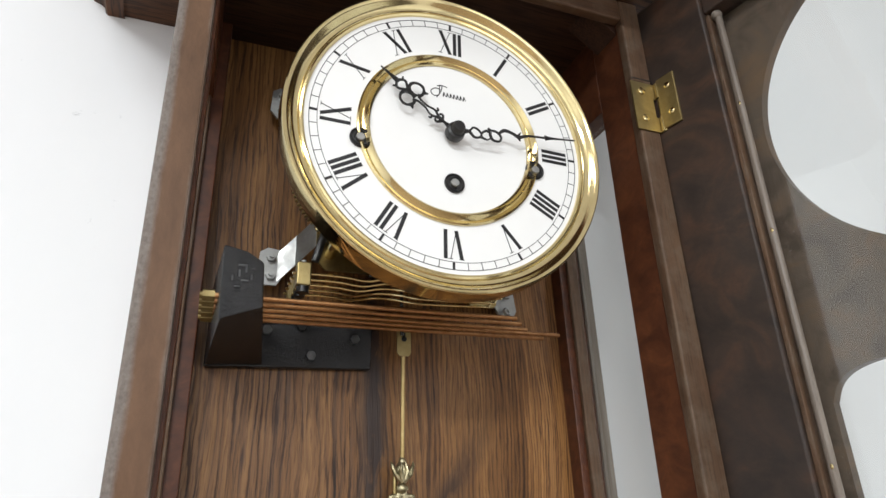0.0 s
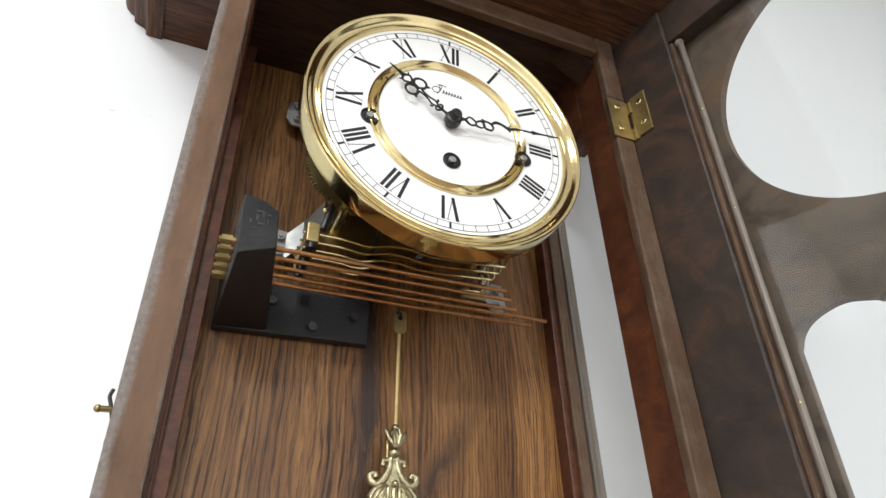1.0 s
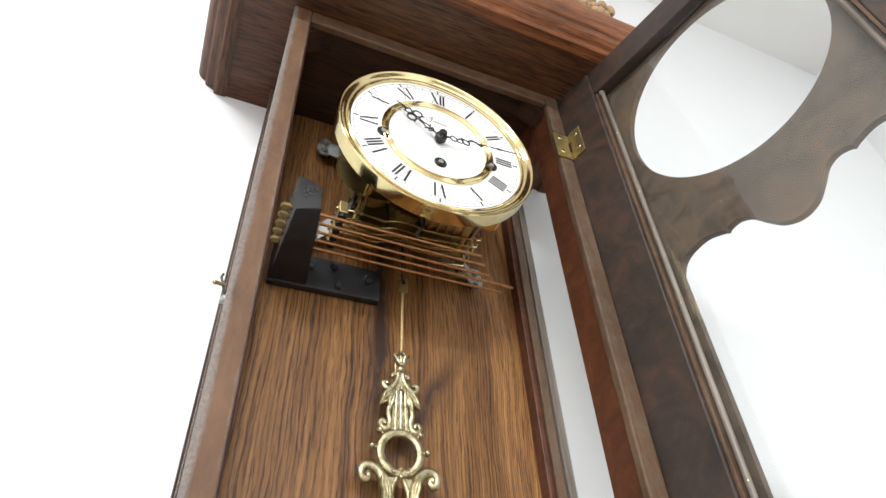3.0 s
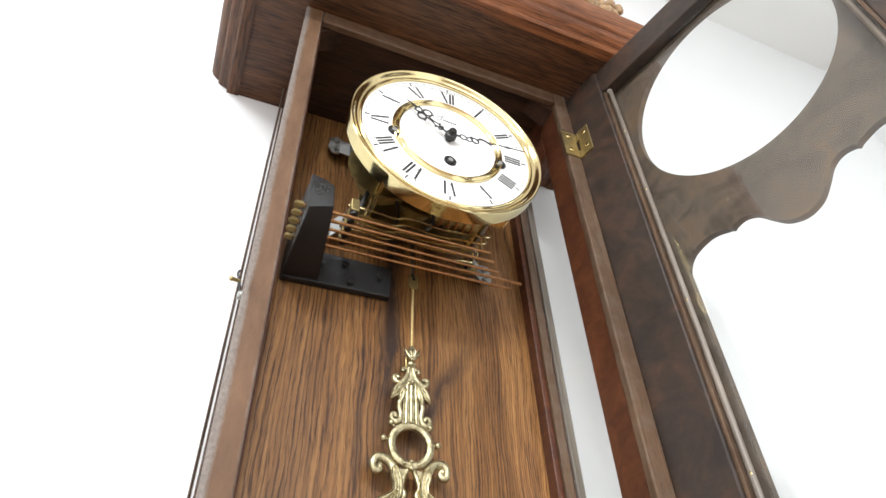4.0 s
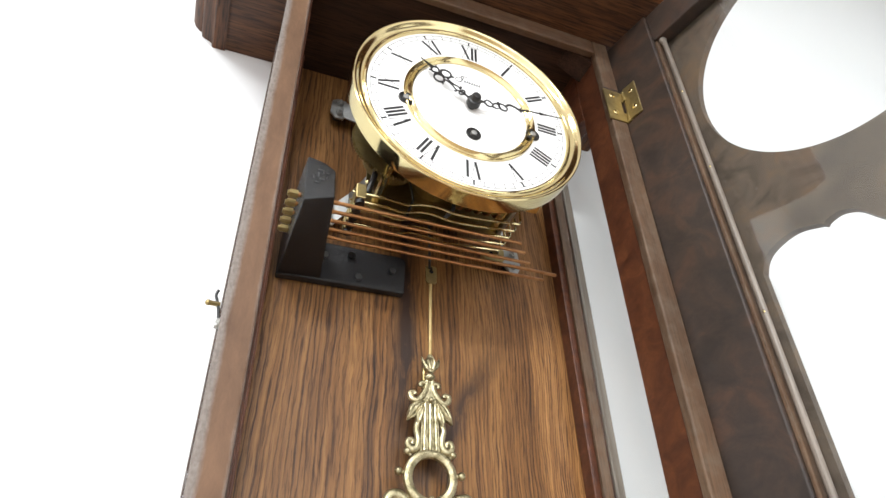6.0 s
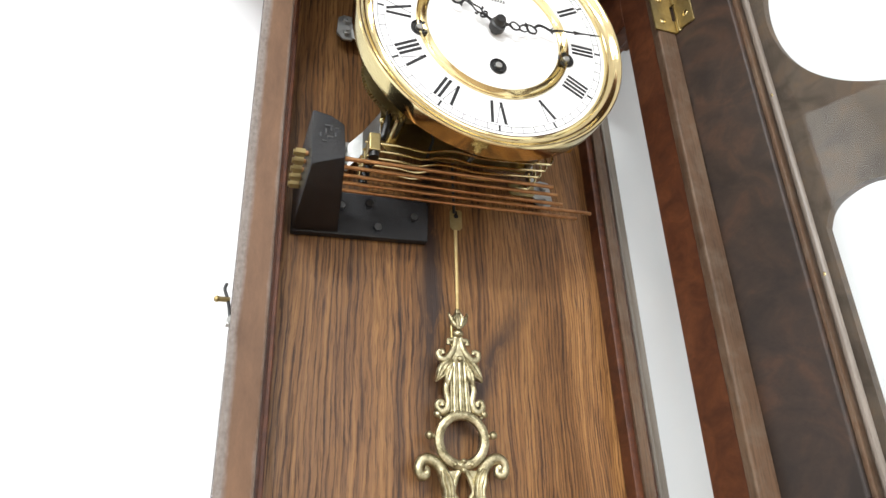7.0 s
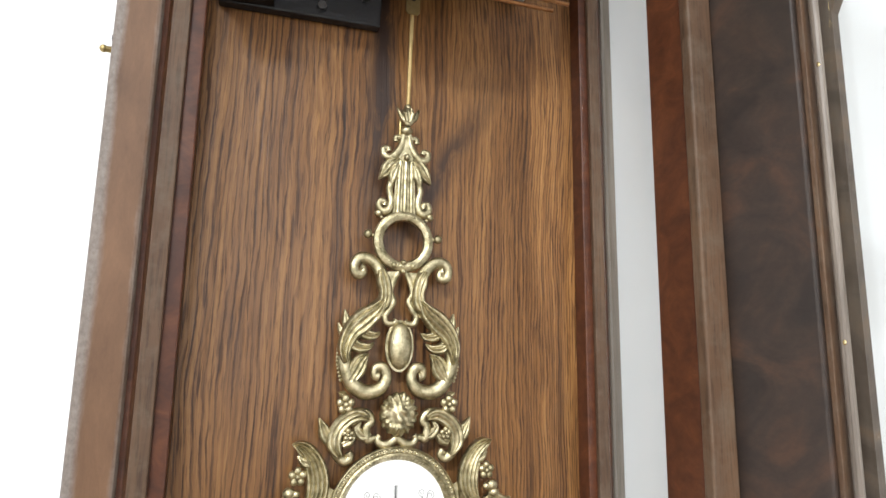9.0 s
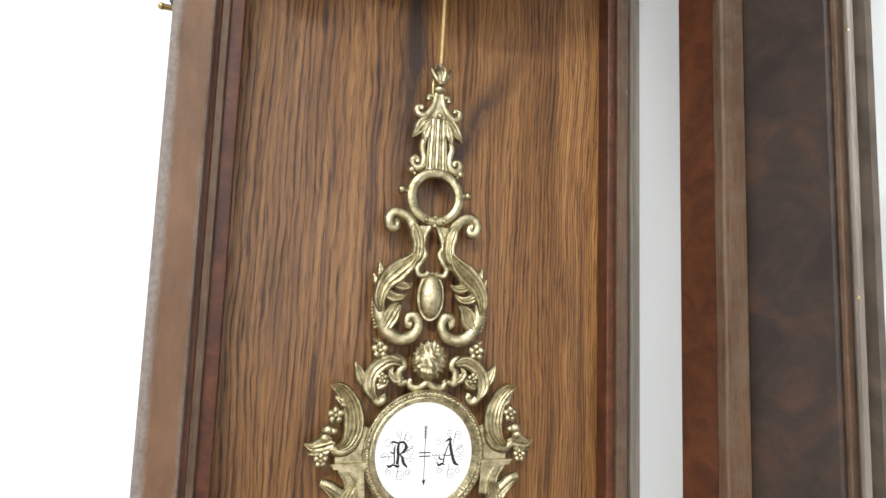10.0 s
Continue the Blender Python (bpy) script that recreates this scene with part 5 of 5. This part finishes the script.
ribbon(bm, [(-0.0565, -0.3860), (-0.0625, -0.3875), (-0.0680, -0.3885), (-0.0722, -0.3870)], [0.0034, 0.0036, 0.0024, 0.0004], 3, 0.0024)
ribbon(bm, [(-0.0585, -0.3905), (-0.0640, -0.3915), (-0.0700, -0.3925)], [0.0024, 0.0026, 0.0004], 2, 0.0020)
for x, z, r in ((-0.0595, -0.3795, 0.0036), (-0.0610, -0.3835, 0.0032), (-0.0560, -0.3800, 0.0024)):
    for s in (1, -1):
        ball(bm, (PX + s * x, PY - 0.0012, z), r, 1, 0.8, 0.9)
flower(bm, -0.0555, -0.3712, 0.0048)
flower(bm, -0.0625, -0.3955, 0.0042)
for s in (1, -1):
    slab(bm, [(PX + s * x, z) for x, z in ((0.0335, -0.3800), (0.0400, -0.3760), (0.0440, -0.3850), (0.0475, -0.3915), (0.0540, -0.3935), (0.0540, -0.3975), (0.0360, -0.3975))], PY + 0.0002, PY + 0.0010)
cast_pair("wing", bm, "leafy brass side wing", 0.95)
bm = bmesh.new()
for s in (1, -1):
    # small moulded ledge over a hollow corbel
    for x1, z0, z1, y in ((0.0545, -0.3975, -0.3990, 0.0030), (0.0530, -0.3990, -0.4004, 0.0038), (0.0500, -0.4004, -0.4020, 0.0028)):
        slab(bm, [(PX + s * 0.0345, z0), (PX + s * x1, z0), (PX + s * (x1 - 0.0008), z1), (PX + s * 0.0345, z1)], PY - y, PY + 0.0010)
    curve = spline([(0.0492, -0.4018), (0.0462, -0.4060), (0.0446, -0.4110), (0.0436, -0.4170)], 4)
    slab(bm, [(PX + s * p[0], p[1]) for p in curve] + [(PX + s * 0.0340, -0.4170), (PX + s * 0.0350, -0.4018)], PY - 0.0016, PY + 0.0010)
    tube(bm, [(PX + s * p[0], PY - 0.0016, p[1]) for p in curve], 0.0009, 8)
    tube(bm, [(PX + s * (p[0] - 0.0055), PY - 0.0016, p[1]) for p in curve], 0.0008, 8)
cast_pair("bracket", bm)
bm = swirl([(-0.0590, -0.4075), (-0.0540, -0.4100), (-0.0480, -0.4150), (-0.0420, -0.4230), (-0.0330, -0.4300), (-0.0230, -0.4340), (-0.0120, -0.4400), (0.0, -0.4430)], [0.0018, 0.0026, 0.0028, 0.0030, 0.0030, 0.0028, 0.0028, 0.0030])
ribbon(bm, [(-0.0410, -0.4260), (-0.0450, -0.4190), (-0.0510, -0.4130), (-0.0590, -0.4080)], [0.0030, 0.0046, 0.0036, 0.0006], 4, 0.0028)
ribbon(bm, [(-0.0395, -0.4090), (-0.0430, -0.4150), (-0.0440, -0.4230), (-0.0390, -0.4290)], [0.0012, 0.0040, 0.0042, 0.0012], 4, 0.0028, -0.0008)
leaf(bm, (-0.0060, -0.4400), (-0.0040, -0.4620), 0.0050, 0.0006, 0.0022)
cast("lower_scroll", bm)


# it hangs a hair out of plumb
pend.matrix_world = pose(0.00145, 0, 0, 0, 0.34, 0)


# hook latch on the outer left side of the case
latch = thing("hook_latch", "small brass hook latch on the side of the case", "latch")
bm = ball(bmesh.new(), (-0.1415, -0.090, -0.1970), 0.0030, 0.9, 1, 1)
rod(bm, (-0.1395, -0.090, -0.1990), (-0.1440, -0.090, -0.1985), 0.0017, 10)
part("rosette", bm, STEEL, latch, "grey metal rosette", True)
part("hook", tube(bmesh.new(), spline([(-0.1425, -0.0900, -0.1965), (-0.1435, -0.0900, -0.1900), (-0.1450, -0.0905, -0.1850), (-0.1462, -0.0905, -0.1815), (-0.1455, -0.0905, -0.1785)], 5), 0.0008, 8), DARKSTEEL, latch, "thin bent wire hook", True)
bm = rod(bmesh.new(), (-0.1435, -0.0900, -0.1865), (-0.1490, -0.0915, -0.1870), 0.0013, 12)
ball(bm, (-0.1492, -0.0915, -0.1870), 0.0016)
part("peg", bm, BRASS_PLATE, latch, "brass peg", True)

# carved ornament on the cornice
crest = thing("carved_crest", "pale carved wooden ornament standing on the cornice", "ornament")
CZ0 = TOP + 0.0475
random.seed(4)
part("crest_board", slab(bmesh.new(), [(-0.135, CZ0), (0.135, CZ0), (0.120, CZ0 + 0.030), (0.060, CZ0 + 0.062), (0.0, CZ0 + 0.090), (-0.060, CZ0 + 0.062), (-0.120, CZ0 + 0.030)], -0.150, -0.136), CORNICE, crest, "dark oak crest board")
for s in (-1, 1):
    bm = bmesh.new()
    tube(bm, [(s * p[0], -0.186, CZ0 - 0.002 + p[1]) for p in spline([(0.060, 0.050), (0.095, 0.036), (0.125, 0.020), (0.150, 0.010), (0.166, 0.014), (0.168, 0.026), (0.156, 0.030), (0.150, 0.022)], 6)], 0.0085, 10, 1.0)
    for k in range(60):
        f = random.random()
        x = 0.10 + 0.072 * f
        ball(bm, (s * x, -0.185 - random.uniform(0, 0.012), CZ0 + 0.002 + random.uniform(0, 0.026)), random.uniform(0.003, 0.0065), 1, 1, 1, 8, 6)
    box(bm, min(s * 0.09, s * 0.165), max(s * 0.09, s * 0.165), -0.194, -0.164, CZ0 + 0.0003, CZ0 + 0.010, 0.002)
    part("carved_scroll", bm, CARVED, crest, "pale carved leaf scroll", True)
